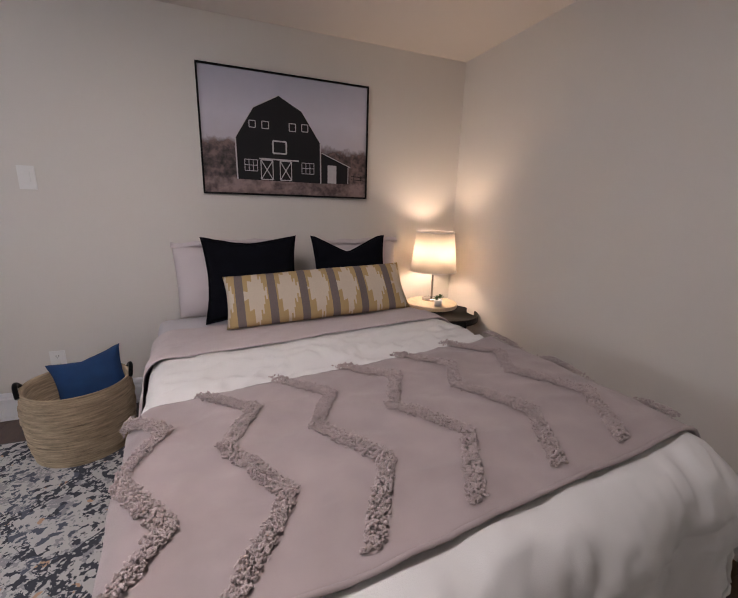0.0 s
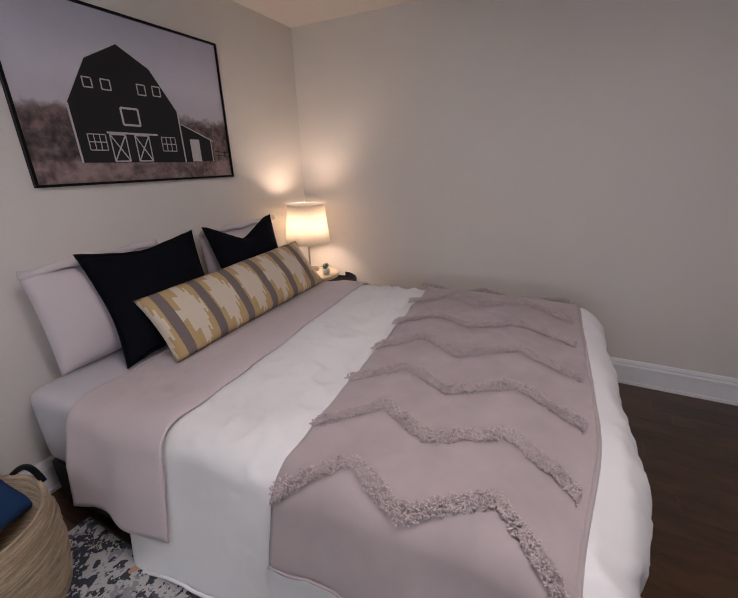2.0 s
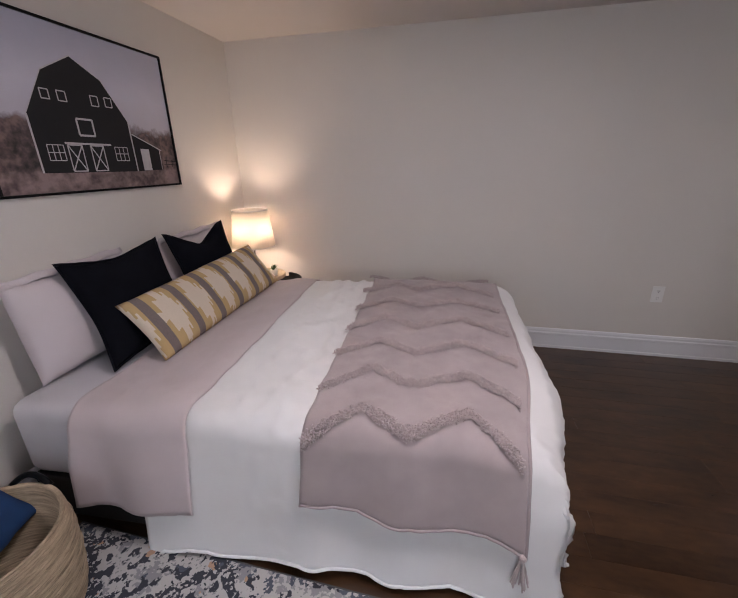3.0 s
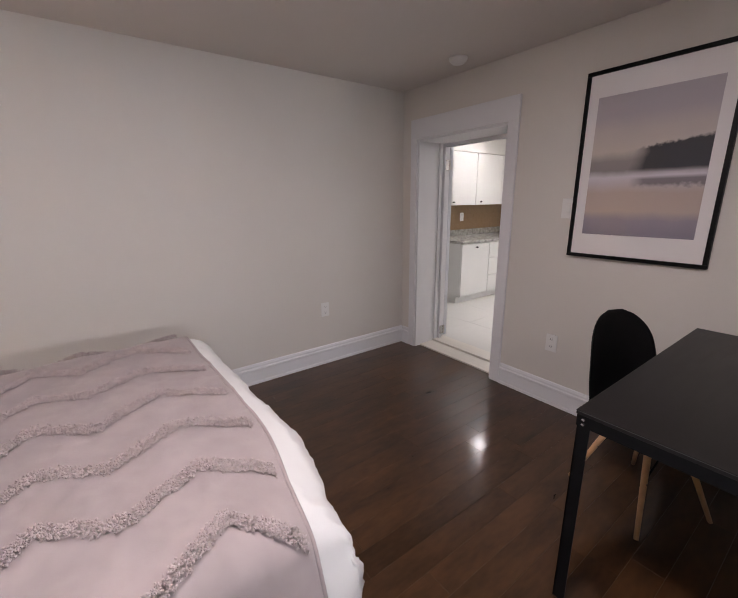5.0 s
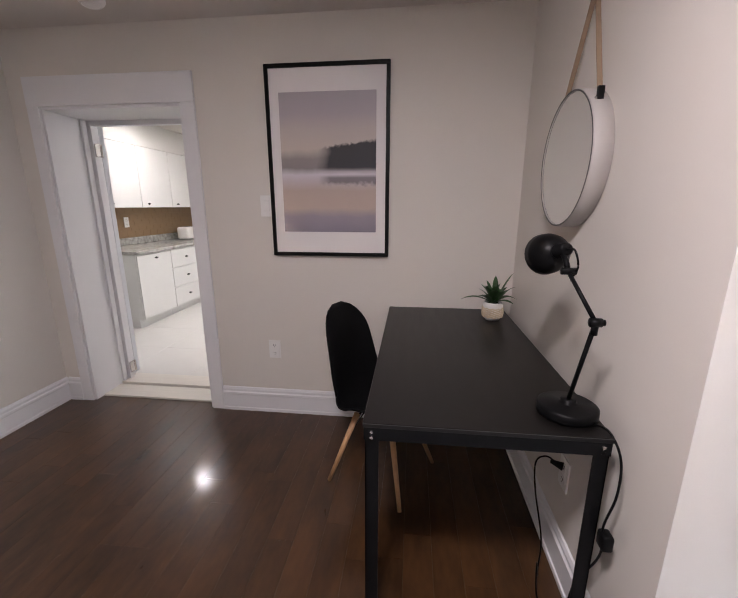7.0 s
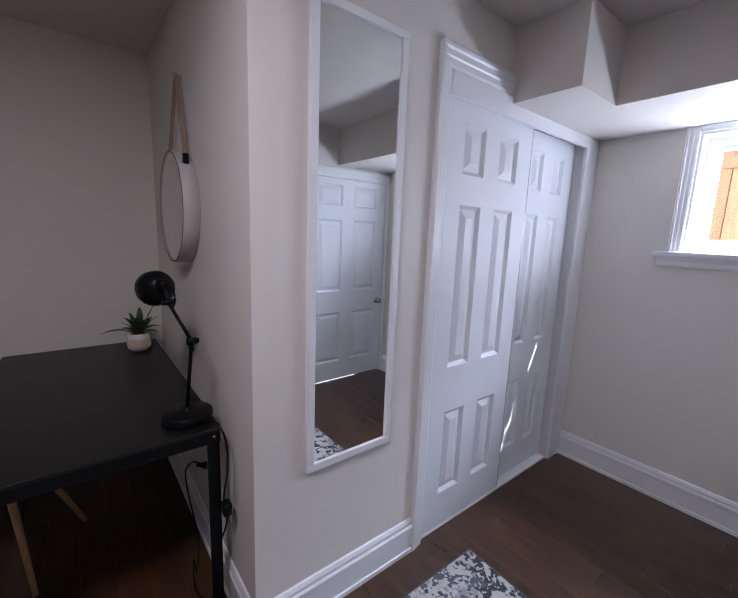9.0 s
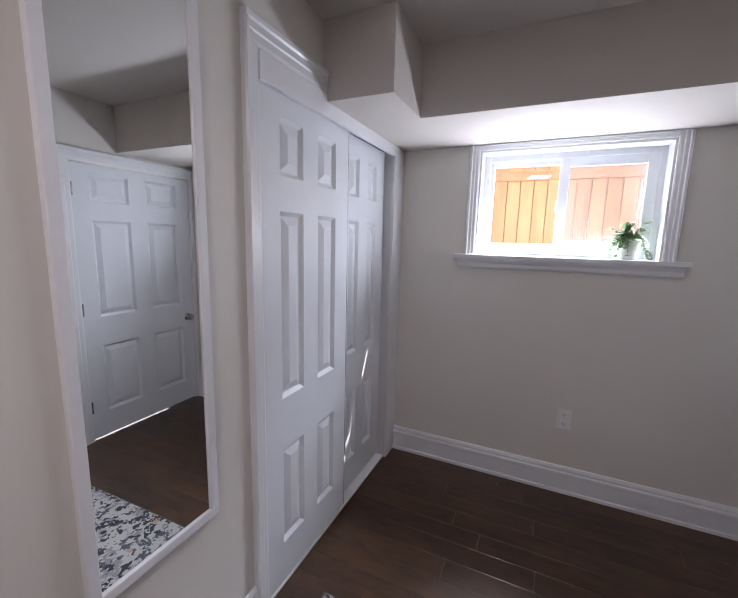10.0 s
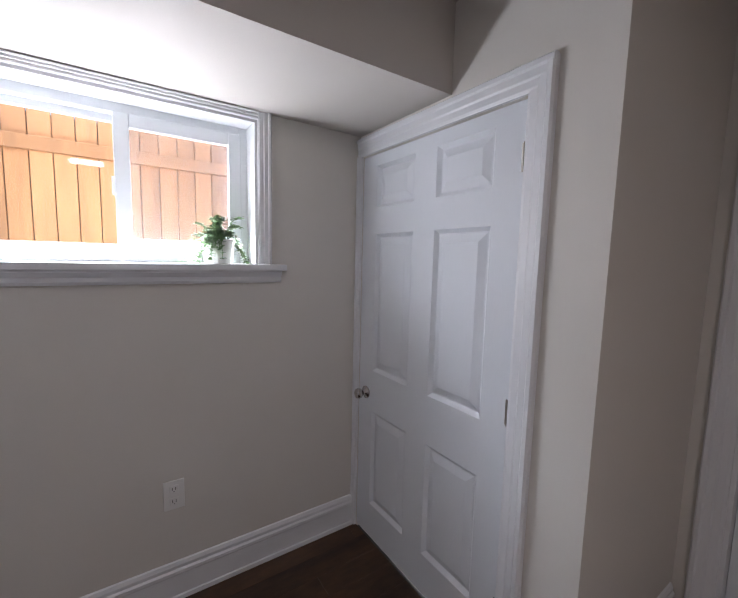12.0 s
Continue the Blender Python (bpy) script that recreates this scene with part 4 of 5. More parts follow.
def fold(u, lo, hi, r):
    """Lays a cloth coordinate over an edge: the place along the axis and the drop below the top."""
    def over(d):
        arc = r * math.pi / 2
        if d <= 0:
            return d, 0.0
        if d < arc:
            return r * math.sin(d / r), r * (1 - math.cos(d / r))
        return r + (d - arc) * 0.13, r + (d - arc)
    if u < lo + r:
        p, z = over(lo + r - u)
        return lo + r - p, z
    if u > hi - r:
        p, z = over(u - hi + r)
        return hi - r + p, z
    return u, 0.0


def cloth_point(u, v, top, out, r=0.11, wave=0.012, foot=True, puff=0.0):
    """A point of a cloth on the bed; u across the bed, v along it, in metres of cloth."""
    top -= SAG * max(0, min(1, (1.75 - u) / 1.3))
    ou, ov = max(0, BX0 + r - u, u - BX1 + r), max(0, BY0 + r - v) if foot else 0
    if ou and ov:
        k = max(ou, ov) / math.hypot(ou, ov)
        u = BX0 + r - ou * k if u < 1 else BX1 - r + ou * k
        v = BY0 + r - ov * k
    x, dx = fold(u, BX0 - out, BX1 + out, r)
    y, dy = fold(v, BY0 - out - 0.042, 9, r) if foot else (v, 0.0)
    d = math.hypot(dx, dy)
    z = top - d
    k = min(1, d / 0.25)
    sway = wave * k * (math.sin(v * 13 + 1.3 * math.sin(v * 5)) + 0.6 * noise.noise((u * 2, v * 5, 1)))
    sway_y = wave * k * math.sin(u * 11 + 1.1 * math.sin(u * 4))
    if dx > 0.01:
        x += (-1 if u < 1 else 1) * (sway + 0.010 * k)
    if dy > 0.01:
        y -= sway_y + 0.010 * k + 0.030 * math.sin(min(1, dy / 0.34) * math.pi)
    n = noise.noise((u * 2.2, v * 2.2, 3.1)) * 0.012 + noise.noise((u * 7, v * 5, 7.7)) * 0.005
    z += n * (1 - k) + puff * (1 - k)
    if foot or v < BY0 + 0.4:
        a, b = max(0, min(1, (BX0 + 0.50 - u) / 0.60)), max(0, min(1, (BY0 + 0.40 - v) / 0.45))
        a, b = a * a * (3 - 2 * a), b * b * (3 - 2 * b)
        z -= 0.05 * a * b * (1 - 0.5 * k)
        y += 0.09 * a * b
    return Vector((x, y, z))


def wrinkle(u, v, amp):
    a = noise.noise((u * 3.1 + 0.4 * v, v * 9, 2.0)) + 0.5 * noise.noise((u * 15, v * 6, 5.0))
    return amp * max(0, 1 - abs(a)) ** 5


# duvet: from the fold near the pillows to the foot, hanging on three sides
def duvet_f(u, v):
    uu = (BX0 - 0.60) + u * (BX1 - BX0 + 1.12)
    vv = (BY0 - 0.50) + v * (2.20 - (BY0 - 0.50))
    ragged = 0.03 * noise.noise((vv * 2.5, 0, 0)) * (1 - min(1, u * 6))
    p = cloth_point(uu + ragged, vv, 0.718, 0.030, 0.11, 0.016)
    p.z += wrinkle(uu, vv, 0.013 + 0.012 * max(0, min(1, (vv - 1.40) * 5)) * max(0, min(1, (1.90 - vv) * 6)))
    f = max(0, min(1, (vv - 2.0) / 0.28))
    p.z -= 0.068 * f * f * (3 - 2 * f)
    if vv < BY0 + 0.1:
        p.y -= 0.013 * wrinkle(uu * 2.2, 0.5 * vv + 4, 1.0) + 0.008 * wrinkle(uu * 4.5 + 2, 0.8 * vv, 1.0) - 0.022 * max(0, 1 - abs(vv - 0.36) / 0.03)
    return p


duvet = thing("duvet", "thick white cotton duvet spread over the bed", "duvet", BED_M)
bm = grid(bmesh.new(), duvet_f, 130, 120)
thicken(bm, 0.012)
part("cover", bm, DUVET, duvet, "", True)
hem = bmesh.new()
tube(hem, [duvet_f(0.0, k / 110) for k in range(111)], 0.008, 6)
tube(hem, [duvet_f(k / 110, 0.0) for k in range(111)], 0.008, 6)
part("piped_hem", hem, DUVET, duvet, "", True)


# turned-down lilac sheet lying over the duvet's upper end
def sheet_f(u, v):
    uu = (BX0 - 0.44) + u * (BX1 - BX0 + 0.86)
    edge = 1.965 - 0.075 * max(0, min(1, (uu - BX0 - 0.1) / 1.5)) + 0.012 * noise.noise((uu * 6, 2, 0))
    vv = edge + v * (2.50 + 0.02 * noise.noise((uu * 4, 0, 4)) - edge)
    p = cloth_point(uu, vv, 0.735, 0.052, 0.11, 0.016, foot=False)
    p.z += wrinkle(uu + 3, vv, 0.005)
    f = max(0, min(1, (vv - 2.0) / 0.28))
    p.z -= 0.030 * f * f * (3 - 2 * f)
    return p


sheet = thing("flat_sheet", "lilac top sheet folded back over the duvet", "sheet", BED_M)
bm = grid(bmesh.new(), sheet_f, 120, 40)
thicken(bm, 0.005)
part("fold", bm, LILAC, sheet, "", True)

# throw blanket with tufted zigzags
TU0, TU1 = BX0 - 0.335, BX1 + 0.30


def throw_xy(u, v):
    uu = TU0 + u * (TU1 - TU0)
    n_edge = 1.510 - 0.06 * u + 0.012 * noise.noise((uu * 7, 1, 1))
    s_edge = 0.635 - 0.02 * u - 0.02 * max(0, min(1, (0.30 - uu) / 0.4))
    west = max(0, min(1, (0.30 - uu) / 0.45))
    return uu - 0.06 * west * (1 - v) + 0.02 * west * math.sin(v * 9), s_edge + v * (n_edge - s_edge)


def throw_at(uu, vv, lift=0.0):
    p = cloth_point(uu, vv, 0.742 + lift, 0.050 + lift, 0.11, 0.014, foot=False)
    p.z += wrinkle(0.55 * uu + 7 + 0.5 * vv, 0.6 * vv, 0.008) + wrinkle(1.6 * uu - 0.7 * vv, 1.1 * vv + 3, 0.004) + 0.004 * noise.noise((uu * 5, vv * 5, 9.0))
    if vv < 0.74:
        p.z -= (0.74 - vv) ** 2 * 0.6
    return p


throw = thing("throw_blanket", "mauve cotton throw with tufted zigzags and corner tassels", "blanket", BED_M)
bm = grid(bmesh.new(), lambda u, v: throw_at(*throw_xy(u, v)), 130, 60)
thicken(bm, 0.006)
part("weave", bm, THROW, throw, "", True)
hem = bmesh.new()
tube(hem, [throw_at(*throw_xy(k / 90, 0.0)) for k in range(91)], 0.007, 6)
tube(hem, [throw_at(*throw_xy(0.0, k / 50)) for k in range(51)], 0.006, 6)
part("hem", hem, THROW, throw, "", True)
random.seed(11)
ZIG = [(0.0, 1.495), (0.16, 1.298), (0.052, 1.122), (0.178, 0.888), (0.024, 0.660)]
tmp = bmesh.new()
bmesh.ops.create_icosphere(tmp, subdivisions=1, radius=1)
tmp.verts.ensure_lookup_table()
BLOB_V = [v.co.copy() for v in tmp.verts]
BLOB_F = [[v.index for v in f.verts] for f in tmp.faces]
tmp.free()
for line in range(7):
    x0 = 0.185 + line * 0.267
    verts, faces = [], []
    for (a, va), (b_, vb) in zip(ZIG, ZIG[1:]):
        n = int(math.hypot(b_ - a, vb - va) / 0.0038)
        for k in range(n):
            f = k / n
            for w in range(8):
                uu = x0 + a + (b_ - a) * f + (w - 3.5) * 0.0066 + random.uniform(-0.005, 0.005)
                vv = va + (vb - va) * f + random.uniform(-0.006, 0.006)
                if uu > TU1 - 0.03 or uu < TU0 + 0.02:
                    continue
                if random.random() < 0.3:
                    continue
                p = throw_at(uu, vv, random.uniform(0.005, 0.018))
                q = Euler([random.uniform(0, 3) for _ in range(3)]).to_matrix()
                s = Vector((random.uniform(0.0024, 0.0040), random.uniform(0.004, 0.0075), random.uniform(0.0024, 0.0040)))
                i0 = len(verts)
                verts += [p + q @ Vector((c.x * s.x, c.y * s.y, c.z * s.z)) for c in BLOB_V]
                faces += [[i0 + i for i in fc] for fc in BLOB_F]
    me = bpy.data.meshes.new("tufted_zigzag")
    me.from_pydata(verts, [], faces)
    me.materials.append(TUFT)
    ob = tagged(new("tufted_zigzag", me), kind="stuff")
    ob.parent = throw
for uu, vv in ((TU0 - 0.05, 0.63), (TU1 - 0.01, 0.63)):
    top = throw_at(uu, vv)
    bm = bmesh.new()
    bmesh.ops.create_icosphere(bm, subdivisions=2, radius=0.016, matrix=Matrix.Translation(top))
    for k in range(34):
        a, r = random.uniform(0, 6.28), random.uniform(0.004, 0.04)
        end = top + Vector((r * math.cos(a), r * math.sin(a), -random.uniform(0.10, 0.13)))
        tube(bm, [top, top.lerp(end, 0.5) + Vector((0, 0, 0.006)), end], 0.0028, 5)
    part("tassel", bm, TUFT, throw, "yarn corner tassel")


# ---- pillows ----
def cushion(name, label, category, m, w, h, t, material, flange=0.0, dent=0.0, seed=0, group="", ears=0.10):
    """A stuffed square in its local xz plane, standing on z = 0."""
    c = thing(name, label, category, m, group)
    bm = bmesh.new()
    n = 30

    def side(sign):
        def f(u, v):
            a, b = 2 * u - 1, 2 * v - 1
            e = (max(0, 1 - abs(a) ** 2.6)) ** 0.55 * (max(0, 1 - abs(b) ** 2.6)) ** 0.55
            pin = 1 - ears * (1 - a * a) * (b * b) * 0.55
            pin2 = 1 - ears * (1 - b * b) * (a * a) * 0.55
            z = h / 2 * (1 + b * pin)
            if b > 0:
                z -= dent * b * b * max(0, 1 - abs(a + 0.05) * 1.25)
            nz = noise.noise((a * 2 + seed, b * 2, seed * 1.7)) * 0.10 + noise.noise((a * 6 + seed, b * 6, seed)) * 0.03
            return Vector((w / 2 * a * pin2, sign * t / 2 * e * (1 + nz), z + 0.004 * noise.noise((a * 4, b * 4, seed))))
        return f
    grid(bm, side(1), n, n)
    grid(bm, side(-1), n, n)
    bmesh.ops.remove_doubles(bm, verts=bm.verts[:], dist=0.0008)
    part("cover", bm, material, c, "", True)
    if flange:
        bm = bmesh.new()
        ring = [(-1 + 2 * k / n, -1) for k in range(n)] + [(1, -1 + 2 * k / n) for k in range(n)] + [(1 - 2 * k / n, 1) for k in range(n)] + [(-1, 1 - 2 * k / n) for k in range(n)]
        f = side(1)
        inner = [f((a + 1) / 2, (b + 1) / 2) for a, b in ring]
        vi = [bm.verts.new(p) for p in inner]
        vo = [bm.verts.new(p + Vector((a * flange, 0.004 * math.sin(7 * a + 5 * b), b * flange))) for p, (a, b) in zip(inner, ring)]
        for k in range(len(ring)):
            j = (k + 1) % len(ring)
            bm.faces.new((vi[k], vi[j], vo[j], vo[k]))
        thicken(bm, 0.005)
        part("flange", bm, material, c)
    return c


PT = 0.652


def pillow(m, w, h, t, seed):
    """A bed pillow standing on its side, the open hem of its case folded over along the top."""
    c = cushion("pillow", "pale lilac bed pillow standing against the wall", "pillow", m, w, h, t, PILLOW, 0.0, 0.02, seed, "bed pillows", 0.05)

    def flap(u, v):
        a = 2 * u - 1
        fall = math.sin(v * 2.2)
        x = w / 2 * a * (0.985 + 0.035 * v * abs(a) ** 3)
        return Vector((x, -0.012 - 0.030 * v * (1 - 0.5 * a * a) + 0.006 * math.sin(6 * a + seed) * v, h * 0.95 + 0.050 * fall - 0.035 * v * v + 0.005 * math.sin(11 * a + seed)))
    part("case_hem", thicken(grid(bmesh.new(), flap, 28, 8), 0.008), PILLOW, c, "loose folded pillowcase hem", True)


pillow(pose(0.68, 2.765, PT - 0.012, -5, -2, 2), 0.62, 0.475, 0.24, 1)
pillow(pose(1.60, 2.77, PT - 0.005, -5, -2, -2), 0.64, 0.475, 0.22, 5)
cushion("cushion", "square black linen cushion leaning on a pillow", "cushion", pose(0.825, 2.525, PT + 0.002, -18.5, -1, -1), 0.575, 0.525, 0.15, NAVY, 0.010, 0.02, 2, "black cushions", 0.20)
cushion("cushion", "square black linen cushion with a dented top", "cushion", pose(1.485, 2.545, PT + 0.006, -18.5, -1, -6), 0.52, 0.525, 0.15, NAVY, 0.010, 0.09, 3, "black cushions", 0.20)
cushion("bolster_cushion", "long ochre, cream and grey striped kilim bolster cushion", "cushion", pose(1.22, 2.315, PT + 0.036, -38, -3.2, -2.5), 1.155, 0.345, 0.15, BOLSTER, 0.0, 0.0, 4, "", 0.05)

# ---- bedside table, lamp and plant ----
LX, LY = BED_LAMP
ns = thing("side_table", "round black metal tray side table with a pale wood top", "side table", pose(2.275, 2.60, 0))
part("tray", lathe(bmesh.new(), [(0, 0.520), (0.262, 0.520), (0.268, 0.524), (0.268, 0.566), (0.264, 0.569), (0.260, 0.566), (0.260, 0.530), (0, 0.530)], 48), BLACK, ns, "black rimmed tray", True)
part("wood_top", lathe(bmesh.new(), [(0, 0.620), (0.195, 0.620), (0.20, 0.625), (0.20, 0.646), (0.195, 0.650), (0, 0.650)], 48, (-0.105, 0.03, 0)), WOODTRAY, ns, "pale round wooden upper top")
part("post", cyl(bmesh.new(), (-0.105, 0.03, 0.53), (-0.105, 0.03, 0.62), 0.02), BLACK, ns)
for k in range(3):
    a = 0.6 + k * 2.094
    bm = tube(bmesh.new(), [(0.262 * math.cos(a), 0.262 * math.sin(a), 0.56), (0.262 * math.cos(a), 0.262 * math.sin(a), 0.0)], 0.011, 10)
    part("leg", bm, BLACK, ns)
part("shelf", lathe(bmesh.new(), [(0, 0.20), (0.25, 0.20), (0.25, 0.235), (0.244, 0.235), (0.244, 0.207), (0, 0.207)], 40), BLACK, ns)

bl = thing("table_lamp", "lit bedside lamp with a cream tapered drum shade", "table lamp", pose(LX, LY, 0.65))
part("base", lathe(bmesh.new(), [(0, 0), (0.075, 0), (0.075, 0.010), (0.068, 0.016), (0.012, 0.020), (0, 0.020)], 32), CHROME, bl, "", True)
part("stem", cyl(bmesh.new(), (0, 0, 0.018), (0, 0, 0.33), 0.008), CHROME, bl)
part("socket", cyl(bmesh.new(), (0, 0, 0.29), (0, 0, 0.35), 0.019), POT, bl)
bm = bmesh.new()
for k in range(3):
    a = k * 2.094
    tube(bm, [(0.016 * math.cos(a), 0.016 * math.sin(a), 0.34), (0.177 * math.cos(a), 0.177 * math.sin(a), 0.26)], 0.002, 5)
part("shade_carrier", bm, CHROME, bl)
shade = part("shade", lathe(bmesh.new(), [(0.182, 0.235), (0.146, 0.542), (0.1445, 0.542), (0.1805, 0.235)], 48, closed=True), SHADE, bl, "cream fabric shade glowing from inside", True)
part("trim_ring", lathe(bmesh.new(), [(0.1825, 0.234), (0.184, 0.234), (0.183, 0.243), (0.1815, 0.243)], 48, closed=True), POT, shade)
part("trim_ring", lathe(bmesh.new(), [(0.1465, 0.536), (0.148, 0.536), (0.147, 0.545), (0.1455, 0.545)], 48, closed=True), POT, shade)


def leaf_blade(bm, base, az, tilt, length, width, droop, n=6):
    base = Vector(base)
    out = Vector((math.cos(az), math.sin(az), 0))
    side = Vector((-math.sin(az), math.cos(az), 0))
    prev = None
    for k in range(n + 1):
        f = k / n
        p = base + out * (length * f * math.cos(tilt)) + Vector((0, 0, length * (f * math.sin(tilt) - droop * f * f)))
        w = width * math.sin(math.pi * min(1, 0.12 + f * 0.88)) ** 0.8 + 0.0003
        up = Vector((0, 0, 0.12 * w))
        row = [bm.verts.new(p - side * w / 2 + up), bm.verts.new(p), bm.verts.new(p + side * w / 2 + up)]
        if prev:
            for a in range(2):
                bm.faces.new((prev[a], prev[a + 1], row[a + 1], row[a]))
        prev = row


random.seed(21)
sp = thing("succulent", "small green succulent in a white pot by the lamp", "potted plant", pose(2.15, 2.505, 0.65))
part("pot", lathe(bmesh.new(), [(0, 0), (0.026, 0), (0.033, 0.05), (0.029, 0.05), (0.025, 0.042), (0, 0.042)], 24), POT, sp, "", True)
for cx, cz, n in ((-0.012, 0.045, 16), (0.016, 0.055, 16)):
    bm = bmesh.new()
    for k in range(n):
        leaf_blade(bm, (cx, 0, cz), k * 2.4, 0.35 + 1.1 * k / n, 0.045, 0.012, 0.15, 4)
    part("rosette", bm, LEAF, sp)

# ---- barn picture ----
PW, PH = 1.146, 0.782
pic = thing("framed_picture", "black-framed print of a dark barn on the bedroom wall", "picture", pose(0.561, NORTH - 0.028, 1.424))
fw = 0.012
part("frame", boxes(((0, 0, 0), (PW, 0.026, fw)), ((0, 0, PH - fw), (PW, 0.026, PH)), ((0, 0, fw), (fw, 0.026, PH - fw)), ((PW - fw, 0, fw), (PW, 0.026, PH - fw)), bevel=0.002), FRAMEBLK, pic)
part("canvas", boxes(((fw, 0.010, fw), (PW - fw, 0.022, PH - fw))), SKYPRINT, pic, "lilac sky, russet trees and dirt ground")


def S(x, z):
    return x * PW, z * PH


barn = part("barn_shape", plate_poly(bmesh.new(), [S(0.19, 0.13), S(0.186, 0.46), S(0.291, 0.71), S(0.437, 0.823), S(0.572, 0.718), S(0.686, 0.471), S(0.69, 0.125)], 0.0090, 0.0098), PRINTBLACK, pic)
part("shed_shape", plate_poly(bmesh.new(), [S(0.694, 0.125), S(0.694, 0.39), S(0.87, 0.285), S(0.87, 0.133)], 0.0090, 0.0098), PRINTBLACK, pic)


def strip(bm, a, b, w=0.006):
    (x0, z0), (x1, z1) = S(*a), S(*b)
    d = Vector((x1 - x0, z1 - z0)).normalized() * w / 2
    plate_poly(bm, [(x0 - d.y, z0 + d.x), (x0 + d.y, z0 - d.x), (x1 + d.y, z1 - d.x), (x1 - d.y, z1 + d.x)], 0.0082, 0.0089)


bm = bmesh.new()
for a, b_, w in (((0.190, 0.13), (0.187, 0.46), 0.009), ((0.688, 0.125), (0.686, 0.47), 0.008), ((0.186, 0.46), (0.291, 0.71), 0.004), ((0.291, 0.712), (0.437, 0.826), 0.006), ((0.437, 0.826), (0.572, 0.72), 0.002), ((0.572, 0.72), (0.686, 0.471), 0.003), ((0.694, 0.392), (0.885, 0.282), 0.006), ((0.869, 0.133), (0.869, 0.285), 0.005), ((0.315, 0.308), (0.552, 0.308), 0.009)):
    strip(bm, a, b_, w)
part("barn_trim", bm, PRINTWHITE, pic)


def print_window(x0, z1, x1, z0, bars, w=0.006):
    bm = bmesh.new()
    for a, b_ in (((x0, z0), (x1, z0)), ((x0, z1), (x1, z1)), ((x0, z0), (x0, z1)), ((x1, z0), (x1, z1))) + bars:
        strip(bm, a, b_, w)
    part("barn_window", bm, PRINTWHITE, pic)


for x0, z1, x1, z0 in ((0.266, 0.608, 0.301, 0.555), (0.338, 0.611, 0.376, 0.554), (0.496, 0.614, 0.534, 0.552), (0.571, 0.617, 0.609, 0.558)):
    print_window(x0, z1, x1, z0, (), 0.0055)
print_window(0.398, 0.46, 0.476, 0.36, (), 0.010)
for x0, x1 in ((0.233, 0.305), (0.569, 0.645)):
    print_window(x0, 0.295, x1, 0.203, (((x0 + 0.33 * (x1 - x0), 0.203), (x0 + 0.33 * (x1 - x0), 0.295)), ((x0 + 0.66 * (x1 - x0), 0.203), (x0 + 0.66 * (x1 - x0), 0.295)), ((x0, 0.25), (x1, 0.25))), 0.004)
for x0, x1 in ((0.325, 0.394), (0.437, 0.505)):
    print_window(x0, 0.298, x1, 0.137, (((x0, 0.137), (x1, 0.298)), ((x0, 0.298), (x1, 0.137))), 0.006)
part("shed_door", plate_poly(bmesh.new(), [S(0.733, 0.13), S(0.733, 0.29), S(0.791, 0.29), S(0.791, 0.13)], 0.0082, 0.0089), PRINTWHITE, pic)
bm = bmesh.new()
for a, b_ in (((0.89, 0.205), (0.988, 0.195)), ((0.89, 0.175), (0.988, 0.168)), ((0.91, 0.15), (0.91, 0.215)), ((0.955, 0.15), (0.955, 0.21))):
    strip(bm, a, b_, 0.004)
part("fence_shape", bm, PRINTBLACK, pic)

# ---- lake print ----
AW, AH = 0.735, 1.10
art = thing("framed_print", "black-framed misty lake print with a white mat", "picture", pose(0.825, SOUTH + 0.030, 1.133, 0, 0, 180))
fw = 0.022
part("frame", boxes(((0, 0, 0), (AW, 0.028, fw)), ((0, 0, AH - fw), (AW, 0.028, AH)), ((0, 0, fw), (fw, 0.028, AH - fw)), ((AW - fw, 0, fw), (AW, 0.028, AH - fw)), bevel=0.002), FRAMEBLK, art)
part("mat_board", boxes(((fw, 0.012, fw), (AW - fw, 0.022, AH - fw))), MATBOARD, art, "white mat under glass")
im = part("image", boxes(((0, 0.0, 0), (0.577, 0.002, 0.80))), LAKEPRINT, art, "misty lake at dusk under glass")
im.location = (0.079, 0.0098, 0.150)

# ---- tall mirror ----
tm = thing("wall_mirror", "tall narrow wall mirror in a thin white frame", "mirror", pose(-1.272, CLOSET + 0.022, 0.645))
MW, MH, fw = 0.402, 1.60, 0.030
part("frame", boxes(((0, -0.022, 0), (MW, 0, fw)), ((0, -0.022, MH - fw), (MW, 0, MH)), ((0, -0.022, fw), (fw, 0, MH - fw)), ((MW - fw, -0.022, fw), (MW, 0, MH - fw)), bevel=0.003), TRIM, tm)
part("glass", boxes(((fw, -0.018, fw), (MW - fw, -0.008, MH - fw))), MIRROR, tm, "mirror glass")

